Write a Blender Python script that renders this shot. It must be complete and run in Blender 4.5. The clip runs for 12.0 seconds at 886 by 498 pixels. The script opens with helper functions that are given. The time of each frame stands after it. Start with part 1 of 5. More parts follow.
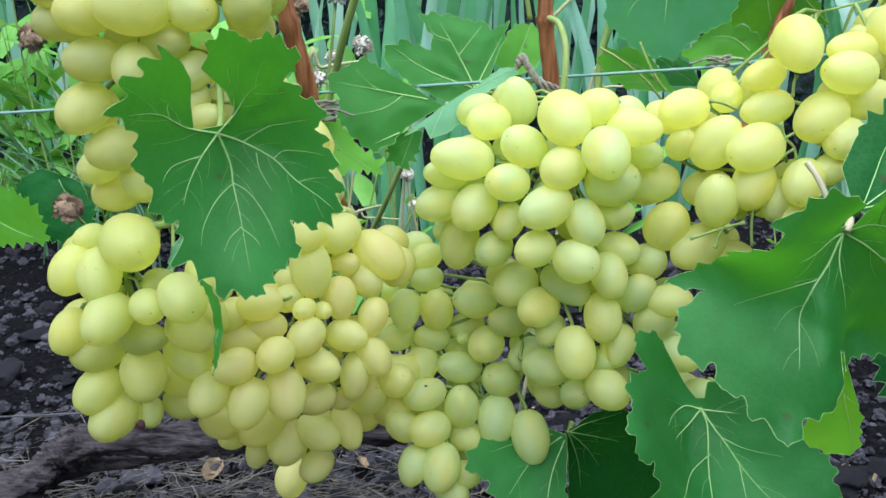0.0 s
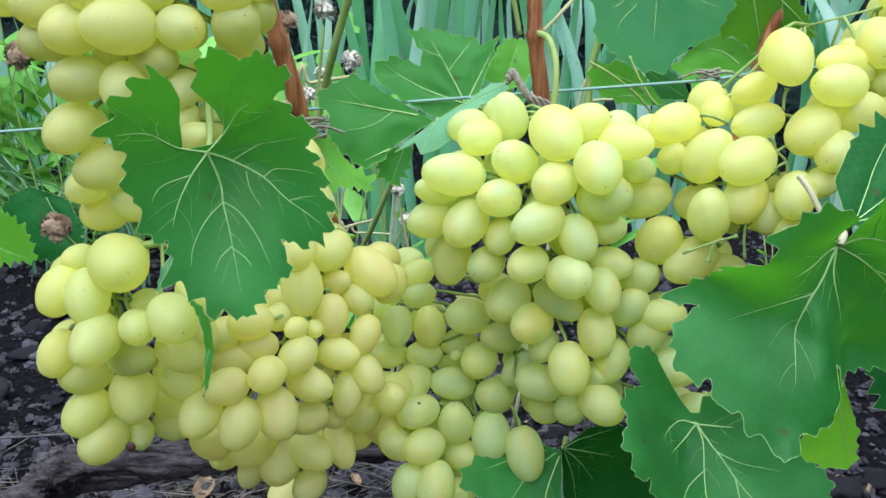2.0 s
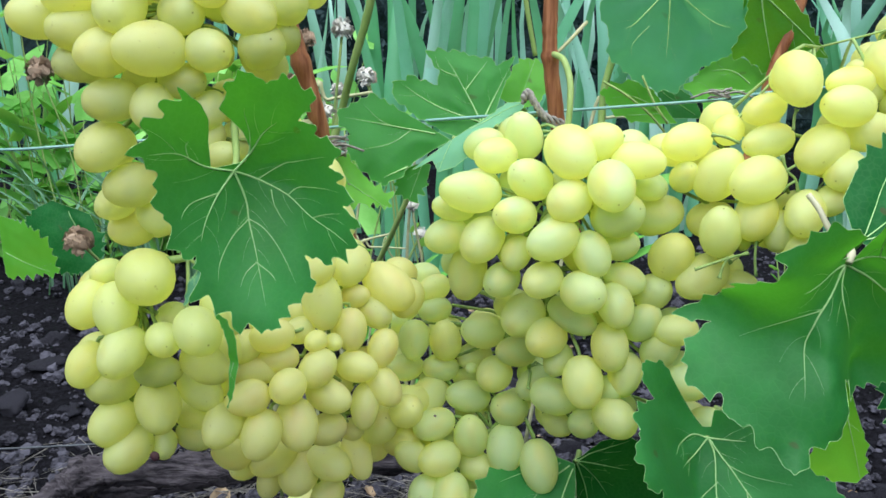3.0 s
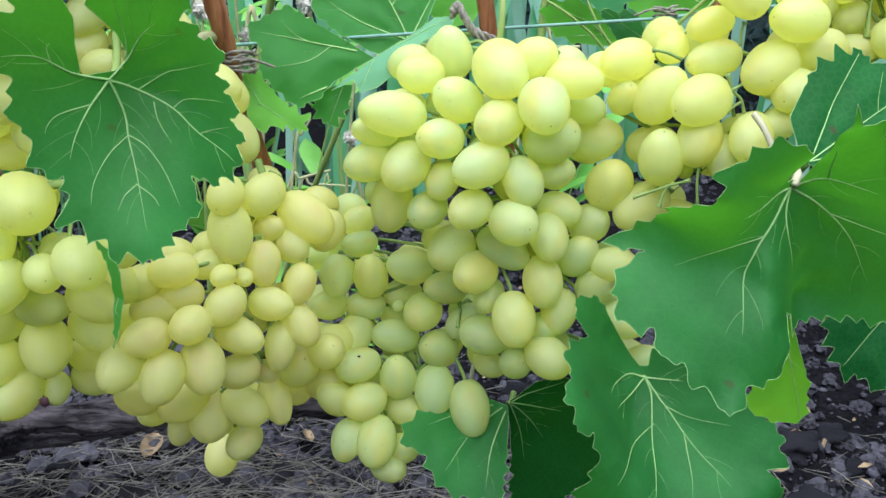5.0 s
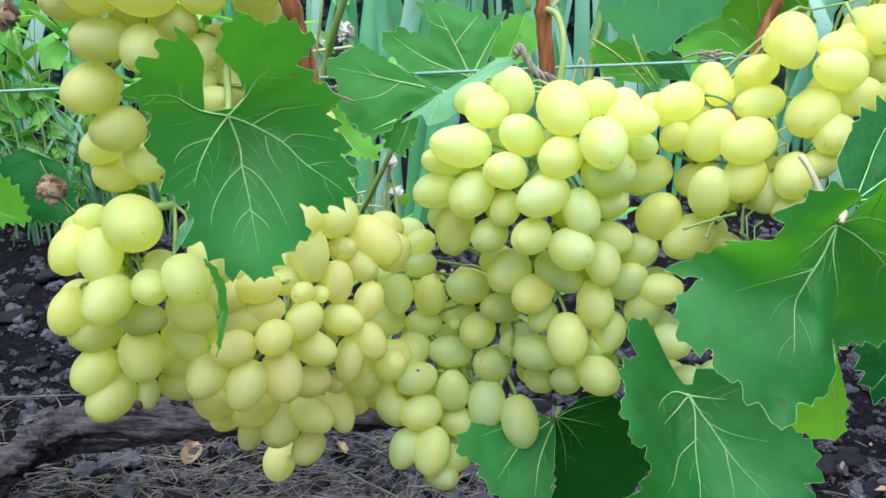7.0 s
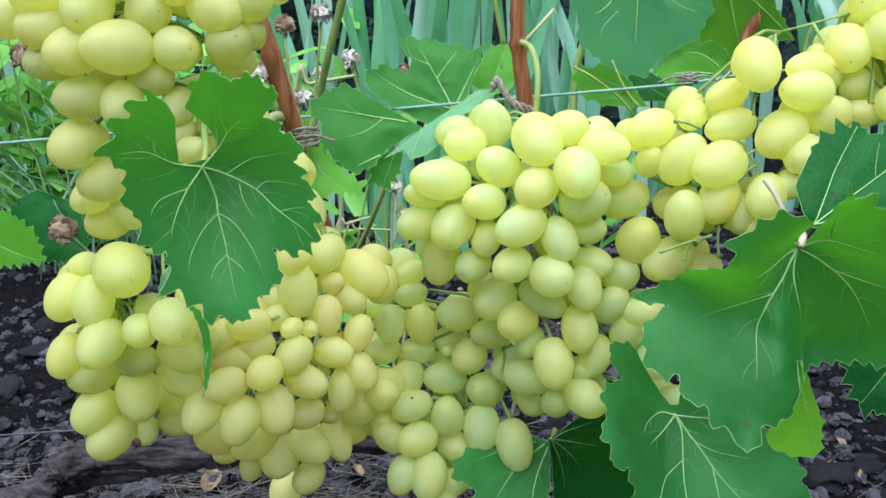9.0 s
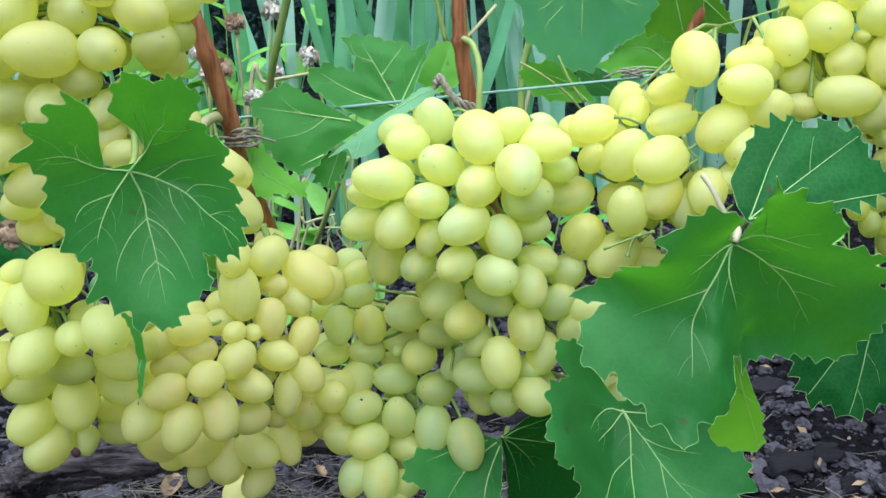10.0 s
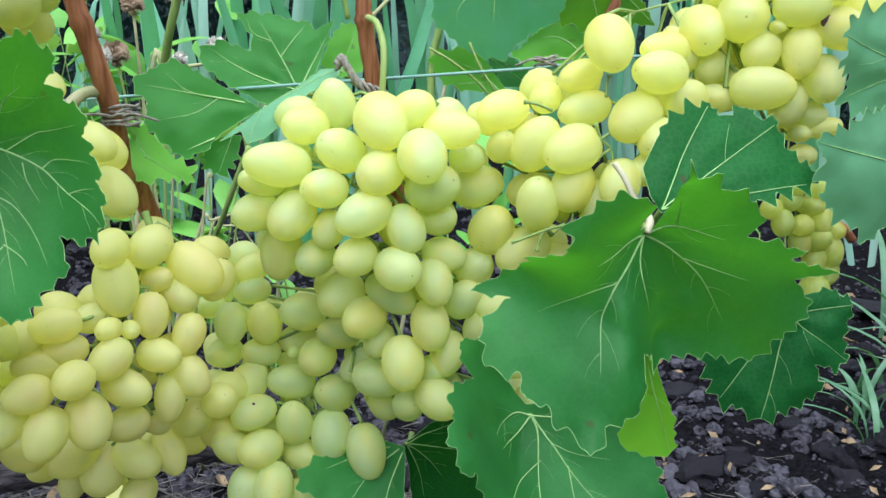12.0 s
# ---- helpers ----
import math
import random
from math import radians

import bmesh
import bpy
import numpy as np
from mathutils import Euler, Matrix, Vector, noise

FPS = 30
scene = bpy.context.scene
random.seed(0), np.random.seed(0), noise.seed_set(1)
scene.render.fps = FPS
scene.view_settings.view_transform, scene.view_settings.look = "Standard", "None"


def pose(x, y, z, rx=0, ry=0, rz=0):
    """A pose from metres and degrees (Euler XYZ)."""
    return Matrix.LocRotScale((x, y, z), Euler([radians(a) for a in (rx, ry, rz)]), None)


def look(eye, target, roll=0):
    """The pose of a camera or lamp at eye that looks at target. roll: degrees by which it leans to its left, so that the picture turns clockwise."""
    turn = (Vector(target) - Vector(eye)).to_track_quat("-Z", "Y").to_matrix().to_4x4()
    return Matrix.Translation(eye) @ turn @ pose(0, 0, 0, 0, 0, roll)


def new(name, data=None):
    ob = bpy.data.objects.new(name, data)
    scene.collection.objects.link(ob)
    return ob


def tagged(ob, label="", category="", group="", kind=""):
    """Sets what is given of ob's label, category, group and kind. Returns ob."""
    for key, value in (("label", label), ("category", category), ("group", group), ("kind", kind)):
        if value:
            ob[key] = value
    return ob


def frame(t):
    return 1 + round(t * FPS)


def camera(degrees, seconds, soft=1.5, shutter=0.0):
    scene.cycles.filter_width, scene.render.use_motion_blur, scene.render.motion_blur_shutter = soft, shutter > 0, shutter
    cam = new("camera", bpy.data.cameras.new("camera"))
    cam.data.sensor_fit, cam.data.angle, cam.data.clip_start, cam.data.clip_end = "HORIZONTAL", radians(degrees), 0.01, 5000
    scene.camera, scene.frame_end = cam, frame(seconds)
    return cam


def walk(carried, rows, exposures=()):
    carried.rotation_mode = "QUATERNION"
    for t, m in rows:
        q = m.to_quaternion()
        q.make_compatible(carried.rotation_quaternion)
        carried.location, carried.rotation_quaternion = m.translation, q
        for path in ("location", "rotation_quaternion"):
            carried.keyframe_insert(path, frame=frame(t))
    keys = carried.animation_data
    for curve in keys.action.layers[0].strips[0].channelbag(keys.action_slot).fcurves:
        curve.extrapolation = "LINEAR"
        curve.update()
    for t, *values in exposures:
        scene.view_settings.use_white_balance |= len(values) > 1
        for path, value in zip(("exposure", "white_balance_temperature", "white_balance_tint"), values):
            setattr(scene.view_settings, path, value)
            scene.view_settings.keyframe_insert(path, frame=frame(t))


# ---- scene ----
cam = camera(53.08, 12.0, 1.55)
PATH = [
    (0, (0.00032, 0.00007, 0.56035), (0.00038, 0.96604, 0.30170), 0.001),
    (0.5, (0.00141, 0.00562, 0.55580), (0.00086, 0.96919, 0.28838), 0.400),
    (1, (0.00183, 0.00072, 0.55782), (0.01411, 0.96768, 0.30320), 0.235),
    (1.5, (-0.00447, 0.00397, 0.55817), (0.00534, 0.97097, 0.30357), -0.178),
    (2, (-0.00081, 0.00383, 0.56174), (0.01042, 0.97332, 0.31688), -0.420),
    (2.5, (-0.00441, -0.00415, 0.56517), (0.00499, 0.96741, 0.32857), -0.573),
    (2.7, (-0.00458, -0.00840, 0.56609), (-0.00303, 0.96525, 0.33808), -0.577),
    (4.3, (0.01196, -0.00227, 0.56266), (0.00884, 0.96053, 0.29249), -0.035),
    (4.5, (0.01618, 0.01063, 0.55729), (0.02221, 0.97090, 0.27831), -0.345),
    (5, (0.01852, 0.03081, 0.54637), (0.06216, 0.98680, 0.25626), 0.365),
    (5.5, (0.01107, 0.01780, 0.54868), (0.07367, 0.97253, 0.25786), 1.497),
    (6, (-0.00810, 0.00440, 0.55204), (0.04907, 0.96241, 0.27107), 2.516),
    (6.5, (-0.01804, 0.00119, 0.55434), (0.02013, 0.96258, 0.28180), 1.890),
    (7, (-0.01804, -0.00723, 0.56025), (0.01869, 0.95493, 0.29025), 1.465),
    (7.2, (-0.02006, -0.01110, 0.56276), (0.02435, 0.94656, 0.27831), 0.930),
    (8.8, (0.00745, -0.01501, 0.57259), (0.00542, 0.94966, 0.30915), -0.976),
    (9, (0.01123, -0.01861, 0.57545), (0.01406, 0.94803, 0.31931), -1.268),
    (9.5, (0.02231, -0.01869, 0.57857), (0.03108, 0.94887, 0.32608), -2.133),
    (10, (0.03090, -0.01296, 0.57622), (0.06190, 0.95158, 0.31407), -1.851),
    (10.5, (0.03906, -0.00946, 0.57458), (0.08328, 0.95361, 0.30896), -1.552),
    (11, (0.03965, -0.00296, 0.56826), (0.09629, 0.95981, 0.30392), -0.244),
    (11.5, (0.04740, 0.00926, 0.56493), (0.12644, 0.96708, 0.28863), -0.347),
    (12, (0.04528, 0.01913, 0.55827), (0.16432, 0.97850, 0.30247), 0.232),
]
walk(cam, [(t, look(eye, target, roll)) for t, eye, target, roll in PATH], tuple((t, stops, 5950, 6) for t, stops in ((0, 0.26), (2.5, 0.30), (5.2, 0.33), (6.5, 0.46), (7.2, 0.44), (9, 0.31), (12, 0.33))))

from mathutils.bvhtree import BVHTree
from mathutils.geometry import delaunay_2d_cdt

# ---- world and sun ----
world = bpy.data.worlds.new("sky")
scene.world = world
world.use_nodes = True
wn, wl = world.node_tree.nodes, world.node_tree.links
sky = wn.new("ShaderNodeTexSky")
sky.sky_type = "NISHITA"
sky.sun_disc = False
SUN_ELEVATION, SUN_AZIMUTH = 73.0, 192.0
sky.sun_elevation, sky.sun_rotation = radians(SUN_ELEVATION), radians(SUN_AZIMUTH)
wl.new(sky.outputs["Color"], wn["Background"].inputs["Color"])
wn["Background"].inputs["Strength"].default_value = 0.052
sun_data = bpy.data.lights.new("sun", "SUN")
sun_data.energy, sun_data.angle, sun_data.color = 5.4, radians(94), (1.0, 0.99, 0.97)
sun = new("sun", sun_data)
a, e = radians(SUN_AZIMUTH), radians(SUN_ELEVATION)
sun.matrix_world = look(Vector((math.sin(a) * math.cos(e), math.cos(a) * math.cos(e), math.sin(e))) * 20, (0, 0.5, 0.4))

# ---- material tools ----


class Mat:
    """A node material with short ways to add nodes."""

    def __init__(self, name):
        self.m = bpy.data.materials.new(name)
        self.m.use_nodes = True
        self.t = self.m.node_tree
        self.b = self.t.nodes["Principled BSDF"]

    def node(self, kind, **inputs):
        n = self.t.nodes.new(kind)
        for k, v in inputs.items():
            self.put(n.inputs[k.replace("_", " ")], v)
        return n

    def put(self, socket, v):
        if isinstance(v, bpy.types.NodeSocket):
            self.t.links.new(v, socket)
        else:
            socket.default_value = v

    def set(self, **inputs):
        for k, v in inputs.items():
            self.put(self.b.inputs[k.replace("_", " ")], v)
        return self

    def coords(self, which="Object"):
        return self.node("ShaderNodeTexCoord").outputs[which]

    def noise(self, vec, scale, detail=4.0, rough=0.55, warp=0.0):
        n = self.node("ShaderNodeTexNoise", Vector=vec, Scale=scale, Detail=detail, Roughness=rough, Distortion=warp)
        return n.outputs["Fac"]

    def ramp(self, fac, *stops):
        n = self.node("ShaderNodeValToRGB", Fac=fac)
        el = n.color_ramp.elements
        while len(el) < len(stops):
            el.new(0.5)
        for s, (p, c) in zip(el, stops):
            s.position, s.color = p, (*c, 1) if len(c) == 3 else c
        return n.outputs["Color"]

    def mix(self, fac, c1, c2, blend="MIX"):
        n = self.t.nodes.new("ShaderNodeMix")
        n.data_type, n.blend_type = "RGBA", blend
        for s, v in ((n.inputs[0], fac), (n.inputs[6], c1), (n.inputs[7], c2)):
            self.put(s, (*v, 1) if isinstance(v, tuple) and len(v) == 3 else v)
        return n.outputs[2]

    def math(self, op, v1, v2=0.5, clamp=False):
        n = self.t.nodes.new("ShaderNodeMath")
        n.operation, n.use_clamp = op, clamp
        self.put(n.inputs[0], v1)
        self.put(n.inputs[1], v2)
        return n.outputs[0]

    def bump(self, height, strength=0.4, distance=0.001):
        n = self.node("ShaderNodeBump", Height=height, Strength=strength, Distance=distance)
        self.put(self.b.inputs["Normal"], n.outputs["Normal"])
        return n.outputs["Normal"]

    def offset(self, vec):
        """Moves a pattern by chance for each object, so that alike pieces differ."""
        n = self.node("ShaderNodeVectorMath", Vector=vec)
        n.operation = "ADD"
        many = self.node("ShaderNodeVectorMath")
        many.operation = "SCALE"
        many.inputs[0].default_value = (37.0, 53.0, 71.0)
        self.put(many.inputs["Scale"], self.random())
        self.put(n.inputs[1], many.outputs[0])
        return n.outputs[0]

    def random(self):
        return self.node("ShaderNodeObjectInfo").outputs["Random"]


def ramp_value(lo, hi):
    return ((lo, (0, 0, 0)), (hi, (1, 1, 1)))


GRAPE_CLEAR = 0.60


def grape_material(name, ripe, green, blush):
    s = Mat(name)
    co = s.coords()
    broad = s.noise(s.offset(co), 0.9, 2.0)
    pick = s.math("ADD", s.math("MULTIPLY", s.random(), 1.0), s.math("MULTIPLY", s.math("SUBTRACT", broad, 0.5), 1.4), True)
    col = s.mix(pick, ripe, green)
    col = s.mix(s.math("MULTIPLY", s.ramp(s.noise(s.offset(co), 0.75, 1.0, 0.4), *ramp_value(0.50, 0.76)), 0.8), col, blush)
    bloom = s.ramp(s.noise(s.offset(co), 1.6, 6.0, 0.65, 0.4), *ramp_value(0.42, 0.72))
    col = s.mix(s.math("MULTIPLY", bloom, 0.28), col, (0.90, 0.93, 0.76))
    specks = s.ramp(s.noise(s.offset(co), 5.0, 2.0, 0.6), *ramp_value(0.70, 0.75))
    col = s.mix(s.math("MULTIPLY", specks, 0.40), col, (0.30, 0.22, 0.06))
    tip = s.node("ShaderNodeVectorMath", Vector=co)
    tip.operation = "DISTANCE"
    tip.inputs[1].default_value = (0.0, 0.0, 1.0)
    scar = s.math("MULTIPLY", s.ramp(tip.outputs["Value"], (0.035, (1, 1, 1)), (0.07, (0, 0, 0))), s.ramp(s.random(), *ramp_value(0.25, 0.7)))
    col = s.mix(scar, col, (0.07, 0.04, 0.015))
    s.set(Base_Color=col, Roughness=s.math("ADD", s.math("MULTIPLY", bloom, 0.18), 0.36), IOR=1.45)
    # A coat strongest face on puts a pale sheen on each grape's middle.
    facing = s.node("ShaderNodeLayerWeight", Blend=0.5).outputs["Facing"]
    s.set(Specular_IOR_Level=0.5, Coat_Weight=s.ramp(facing, (0.25, (0.5, 0.5, 0.5)), (0.85, (0, 0, 0))), Coat_Roughness=0.48, Coat_IOR=1.6)
    s.bump(s.noise(co, 5.0, 4.0), 0.06, 0.02)
    # Watery flesh lets light through from all sides.
    flesh = s.node("ShaderNodeBsdfTranslucent", Color=s.mix(0.75, col, (0.98, 0.985, 0.33)))
    both = s.node("ShaderNodeMixShader")
    s.put(both.inputs[0], GRAPE_CLEAR)
    s.put(both.inputs[1], s.b.outputs[0])
    s.put(both.inputs[2], flesh.outputs[0])
    s.put(s.t.nodes["Material Output"].inputs["Surface"], both.outputs[0])
    return s.m


def leaf_material(name, deep, pale, through_col, share=0.3, rough=0.45, vary=0.0, tints=(), gloss=0.6):
    s = Mat(name)
    co = s.coords()
    patch = s.noise(co, 28.0, 3.0)
    col = s.mix(s.ramp(patch, *ramp_value(0.3, 0.7)), deep, pale)
    if vary:
        col = s.mix(s.math("MULTIPLY", s.random(), vary), col, (deep[0] * 0.35, deep[1] * 0.5, deep[2] * 0.35))
    if tints:
        col = s.mix(0.75, col, s.ramp(s.random(), *tints))
    fine = s.noise(co, 420.0, 3.0)
    col = s.mix(s.math("MULTIPLY", fine, 0.45), col, deep)
    cell = s.t.nodes.new("ShaderNodeTexVoronoi")
    cell.feature = "DISTANCE_TO_EDGE"
    s.put(cell.inputs["Vector"], co)
    cell.inputs["Scale"].default_value = 260.0
    net = s.ramp(cell.outputs["Distance"], (0.0, (1, 1, 1)), (0.14, (0, 0, 0)))
    col = s.mix(s.math("MULTIPLY", net, 0.08), col, (0.16, 0.36, 0.12))
    spots = s.ramp(s.noise(co, 75.0, 1.0), *ramp_value(0.77, 0.80))
    col = s.mix(s.math("MULTIPLY", spots, 0.7), col, (0.06, 0.045, 0.02))
    s.set(Base_Color=col, Roughness=s.math("ADD", s.math("MULTIPLY", patch, 0.2), rough - 0.1))
    s.set(Specular_IOR_Level=gloss)
    relief = s.math("SUBTRACT", s.math("MULTIPLY", patch, 0.5), s.math("MULTIPLY", net, 0.03))
    normal = s.bump(relief, 0.6, 0.0012)
    glow = s.node("ShaderNodeBsdfTranslucent", Color=(*through_col, 1), Normal=normal)
    both = s.node("ShaderNodeMixShader")
    s.put(both.inputs[0], share)
    s.put(both.inputs[1], s.b.outputs[0])
    s.put(both.inputs[2], glow.outputs[0])
    s.put(s.t.nodes["Material Output"].inputs["Surface"], both.outputs[0])
    return s.m


def plain_material(name, dark, light, scale, rough=0.7, bump=0.4, distance=0.001, stretch=(1, 1, 1), vary=0.0, detail=6.0, gloss=0.3, island=0.0):
    s = Mat(name)
    mapping = s.node("ShaderNodeMapping", Vector=s.coords(), Scale=stretch)
    co = mapping.outputs["Vector"]
    n = s.noise(co, scale, detail, 0.6)
    col = s.mix(s.ramp(n, *ramp_value(0.32, 0.68)), dark, light)
    big = s.noise(co, scale * 0.13, 2.0)
    col = s.mix(s.math("MULTIPLY", big, 0.35), col, dark)
    if vary:
        col = s.mix(s.math("MULTIPLY", s.random(), vary), col, light)
    if island:
        each = s.node("ShaderNodeNewGeometry").outputs["Random Per Island"]
        col = s.mix(s.math("MULTIPLY", s.math("POWER", each, 2.5), island), col, light)
    s.set(Base_Color=col, Roughness=rough, Specular_IOR_Level=gloss)
    s.bump(n, bump, distance)
    return s.m


GRAPE_YELLOW = grape_material("yellow_grape_skin", (0.88, 0.90, 0.36), (0.79, 0.88, 0.44), (0.91, 0.81, 0.28))
GRAPE_PALE = grape_material("pale_grape_skin", (0.88, 0.88, 0.42), (0.81, 0.87, 0.47), (0.90, 0.81, 0.30))
GRAPE_GOLD = grape_material("golden_grape_skin", (0.94, 0.93, 0.41), (0.85, 0.92, 0.50), (0.95, 0.82, 0.24))
GRAPE_CREAM = grape_material("cream_grape_skin", (0.95, 0.90, 0.46), (0.88, 0.91, 0.45), (0.95, 0.75, 0.40))
GRAPE_GREEN = grape_material("green_grape_skin", (0.92, 0.94, 0.47), (0.73, 0.89, 0.57), (0.95, 0.82, 0.30))
# Pale green skin set darker, so the colour holds this bunch's shade.
GRAPE_UNRIPE = grape_material("shaded_unripe_grape_skin", (0.52, 0.60, 0.14), (0.40, 0.54, 0.14), (0.52, 0.48, 0.12))
LEAF = leaf_material("vine_leaf_blade", (0.011, 0.130, 0.024), (0.041, 0.258, 0.056), (0.17, 0.64, 0.03), 0.32, 0.60, gloss=0.5)
# Base colour raised to carry the glow of leaves lit from behind.
LEAF_BRIGHT = leaf_material("bright_backlit_leaf_blade", (0.10, 0.44, 0.020), (0.18, 0.58, 0.05), (0.42, 0.92, 0.06), 0.55, 0.55)
# Bluer and paler than the main vine leaf colour.
LEAF_BLUE = leaf_material("blue_green_vine_leaf_blade", (0.045, 0.25, 0.10), (0.10, 0.38, 0.18), (0.26, 0.80, 0.28), 0.52, 0.5)
LEAF_MID = leaf_material("mid_green_leaf_blade", (0.038, 0.235, 0.035), (0.085, 0.36, 0.080), (0.24, 0.76, 0.05), 0.46, 0.58, gloss=0.4)
LEAF_OLIVE = leaf_material("olive_green_leaf_blade", (0.030, 0.165, 0.010), (0.062, 0.25, 0.016), (0.30, 0.66, 0.03), 0.40, 0.6, gloss=0.3)
# Pale leaf underside; also stands for sky sheen on the right-hand leaves.
LEAF_PALE = leaf_material("pale_underside_and_sheen_blade", (0.10, 0.32, 0.16), (0.18, 0.45, 0.24), (0.20, 0.50, 0.12), 0.2, 0.6)
# Dark green leaves; also carries the shade on half of the bottom leaf.
LEAF_DARK_AND_SHADED = leaf_material("dark_and_shaded_leaf_blade", (0.006, 0.085, 0.016), (0.012, 0.13, 0.026), (0.06, 0.30, 0.02), 0.2, 0.6, gloss=0.2)
VEIN = plain_material("leaf_vein_skin", (0.30, 0.54, 0.18), (0.50, 0.72, 0.32), 300.0, 0.55, 0.1)
STALK = plain_material("green_stalk_skin", (0.22, 0.34, 0.09), (0.36, 0.46, 0.16), 90.0, 0.55, 0.2, stretch=(1, 1, 0.2))
PEDUNCLE = plain_material("pale_stalk_skin", (0.34, 0.38, 0.18), (0.56, 0.52, 0.32), 80.0, 0.55, 0.2)
PETIOLE = plain_material("pinkish_leaf_stalk_skin", (0.46, 0.44, 0.28), (0.66, 0.60, 0.45), 60.0, 0.5, 0.2)
CANE = plain_material("red_brown_cane_bark", (0.15, 0.045, 0.018), (0.52, 0.23, 0.11), 240.0, 0.5, 0.7, 0.001, (1, 1, 0.05))
BARK = plain_material("grey_shredding_bark", (0.006, 0.005, 0.007), (0.125, 0.108, 0.122), 200.0, 0.9, 1.0, 0.004, (0.09, 1, 1), gloss=0.15)
TWINE = plain_material("grey_twine_fibre", (0.16, 0.14, 0.12), (0.46, 0.43, 0.38), 260.0, 0.9, 0.8)
WIRE = plain_material("pale_green_wire_coating", (0.16, 0.32, 0.29), (0.28, 0.46, 0.41), 60.0, 0.4, 0.2)
STEEL_WIRE = plain_material("dull_steel_wire_metal", (0.05, 0.055, 0.065), (0.12, 0.13, 0.15), 60.0, 0.45, 0.2)
# Shade on the soil and between its crumbs is put into this near-black colour.
SOIL = plain_material("shade_darkened_crumbly_soil", (0.002, 0.0019, 0.0025), (0.015, 0.0145, 0.019), 130.0, 0.95, 1.0, 0.006, gloss=0.05)
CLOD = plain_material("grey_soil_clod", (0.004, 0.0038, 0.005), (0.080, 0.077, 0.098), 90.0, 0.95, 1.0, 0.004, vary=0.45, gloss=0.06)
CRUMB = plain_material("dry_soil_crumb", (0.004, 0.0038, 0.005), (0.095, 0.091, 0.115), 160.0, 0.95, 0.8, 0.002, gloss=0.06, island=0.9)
STRAW = plain_material("dry_straw_fibre", (0.018, 0.016, 0.016), (0.30, 0.275, 0.25), 60.0, 0.8, 0.3, island=0.8)
DRY = plain_material("dry_brown_leaf", (0.16, 0.10, 0.06), (0.42, 0.32, 0.20), 80.0, 0.85, 0.5)
SEED = plain_material("dry_flower_chaff", (0.18, 0.10, 0.06), (0.66, 0.52, 0.38), 180.0, 0.9, 0.6)
PETAL = plain_material("white_dry_petal", (0.55, 0.52, 0.46), (0.80, 0.78, 0.72), 180.0, 0.85, 0.4)
IRIS = leaf_material("blue_green_sword_leaf", (0.168, 0.432, 0.264), (0.360, 0.660, 0.504), (0.26, 0.60, 0.20), 0.3, 0.42, 0.0, (
    (0.0, (0.05, 0.24, 0.07)), (0.25, (0.10, 0.46, 0.16)), (0.45, (0.26, 0.66, 0.48)), (0.7, (0.52, 0.86, 0.80)), (1.0, (0.70, 0.88, 0.88))))
WEED = leaf_material("weed_leaf_blade", (0.18, 0.56, 0.07), (0.42, 0.82, 0.22), (0.30, 0.55, 0.08), 0.35, 0.55, 0.6)
GRASS = leaf_material("grey_green_grass_blade", (0.09, 0.24, 0.12), (0.27, 0.45, 0.33), (0.12, 0.30, 0.08), 0.3, 0.55, 0.5)
# Near-black: the shade among the hedge leaves is put into their colour.
HEDGE = leaf_material("shade_darkened_hedge_leaf", (0.0015, 0.004, 0.005), (0.040, 0.068, 0.085), (0.01, 0.03, 0.02), 0.12, 0.6, gloss=0.1)

# ---- building tools ----


def mesh_of(name, bm, material, smooth=True):
    me = bpy.data.meshes.new(name)
    bm.to_mesh(me)
    bm.free()
    me.materials.append(material)
    if smooth:
        me.shade_smooth()
    return me


def part(name, data, material, parent, label=""):
    """Links a bmesh or a mesh as one object under a thing or a part, keeping world places."""
    me = mesh_of(name, data, material) if isinstance(data, bmesh.types.BMesh) else data
    ob = new(name, me)
    ob.parent = parent
    chain, p = Matrix.Identity(4), parent
    while p is not None:
        chain = p.matrix_basis @ chain
        p = p.parent
    ob.matrix_parent_inverse = chain.inverted()
    return tagged(ob, label)


def thing(name, place, label, category, group="", kind=""):
    ob = new(name)
    ob.empty_display_size = 0.02
    ob.matrix_basis = Matrix.Translation(place)
    return tagged(ob, label, category, group, kind)


def bend(points, steps=6):
    """A smooth line through the points (Catmull-Rom)."""
    p = [Vector(q) for q in points]
    p = [2 * p[0] - p[1], *p, 2 * p[-1] - p[-2]]
    out = []
    for i in range(1, len(p) - 2):
        for k in range(steps):
            t = k / steps
            out.append(0.5 * ((2 * p[i]) + (p[i + 1] - p[i - 1]) * t + (2 * p[i - 1] - 5 * p[i] + 4 * p[i + 1] - p[i + 2]) * t * t + (3 * p[i] - p[i - 1] - 3 * p[i + 1] + p[i + 2]) * t**3))
    out.append(p[-2])
    return out


def tube(bm, line, radius, sides=6, rough=0.0, cap=True, ridge=0.0):
    """A tube along a line; radius is a number or a function of 0..1."""
    line = [Vector(q) for q in line]
    rings = []
    side = None
    for i, q in enumerate(line):
        d = (line[min(i + 1, len(line) - 1)] - line[max(i - 1, 0)]).normalized()
        if side is None:
            side = d.orthogonal().normalized()
        side = (side - d * side.dot(d)).normalized()
        up = d.cross(side)
        r = radius(i / max(1, len(line) - 1)) if callable(radius) else radius
        ring = []
        for k in range(sides):
            a = 2 * math.pi * k / sides
            off = (side * math.cos(a) + up * math.sin(a)) * r
            if rough:
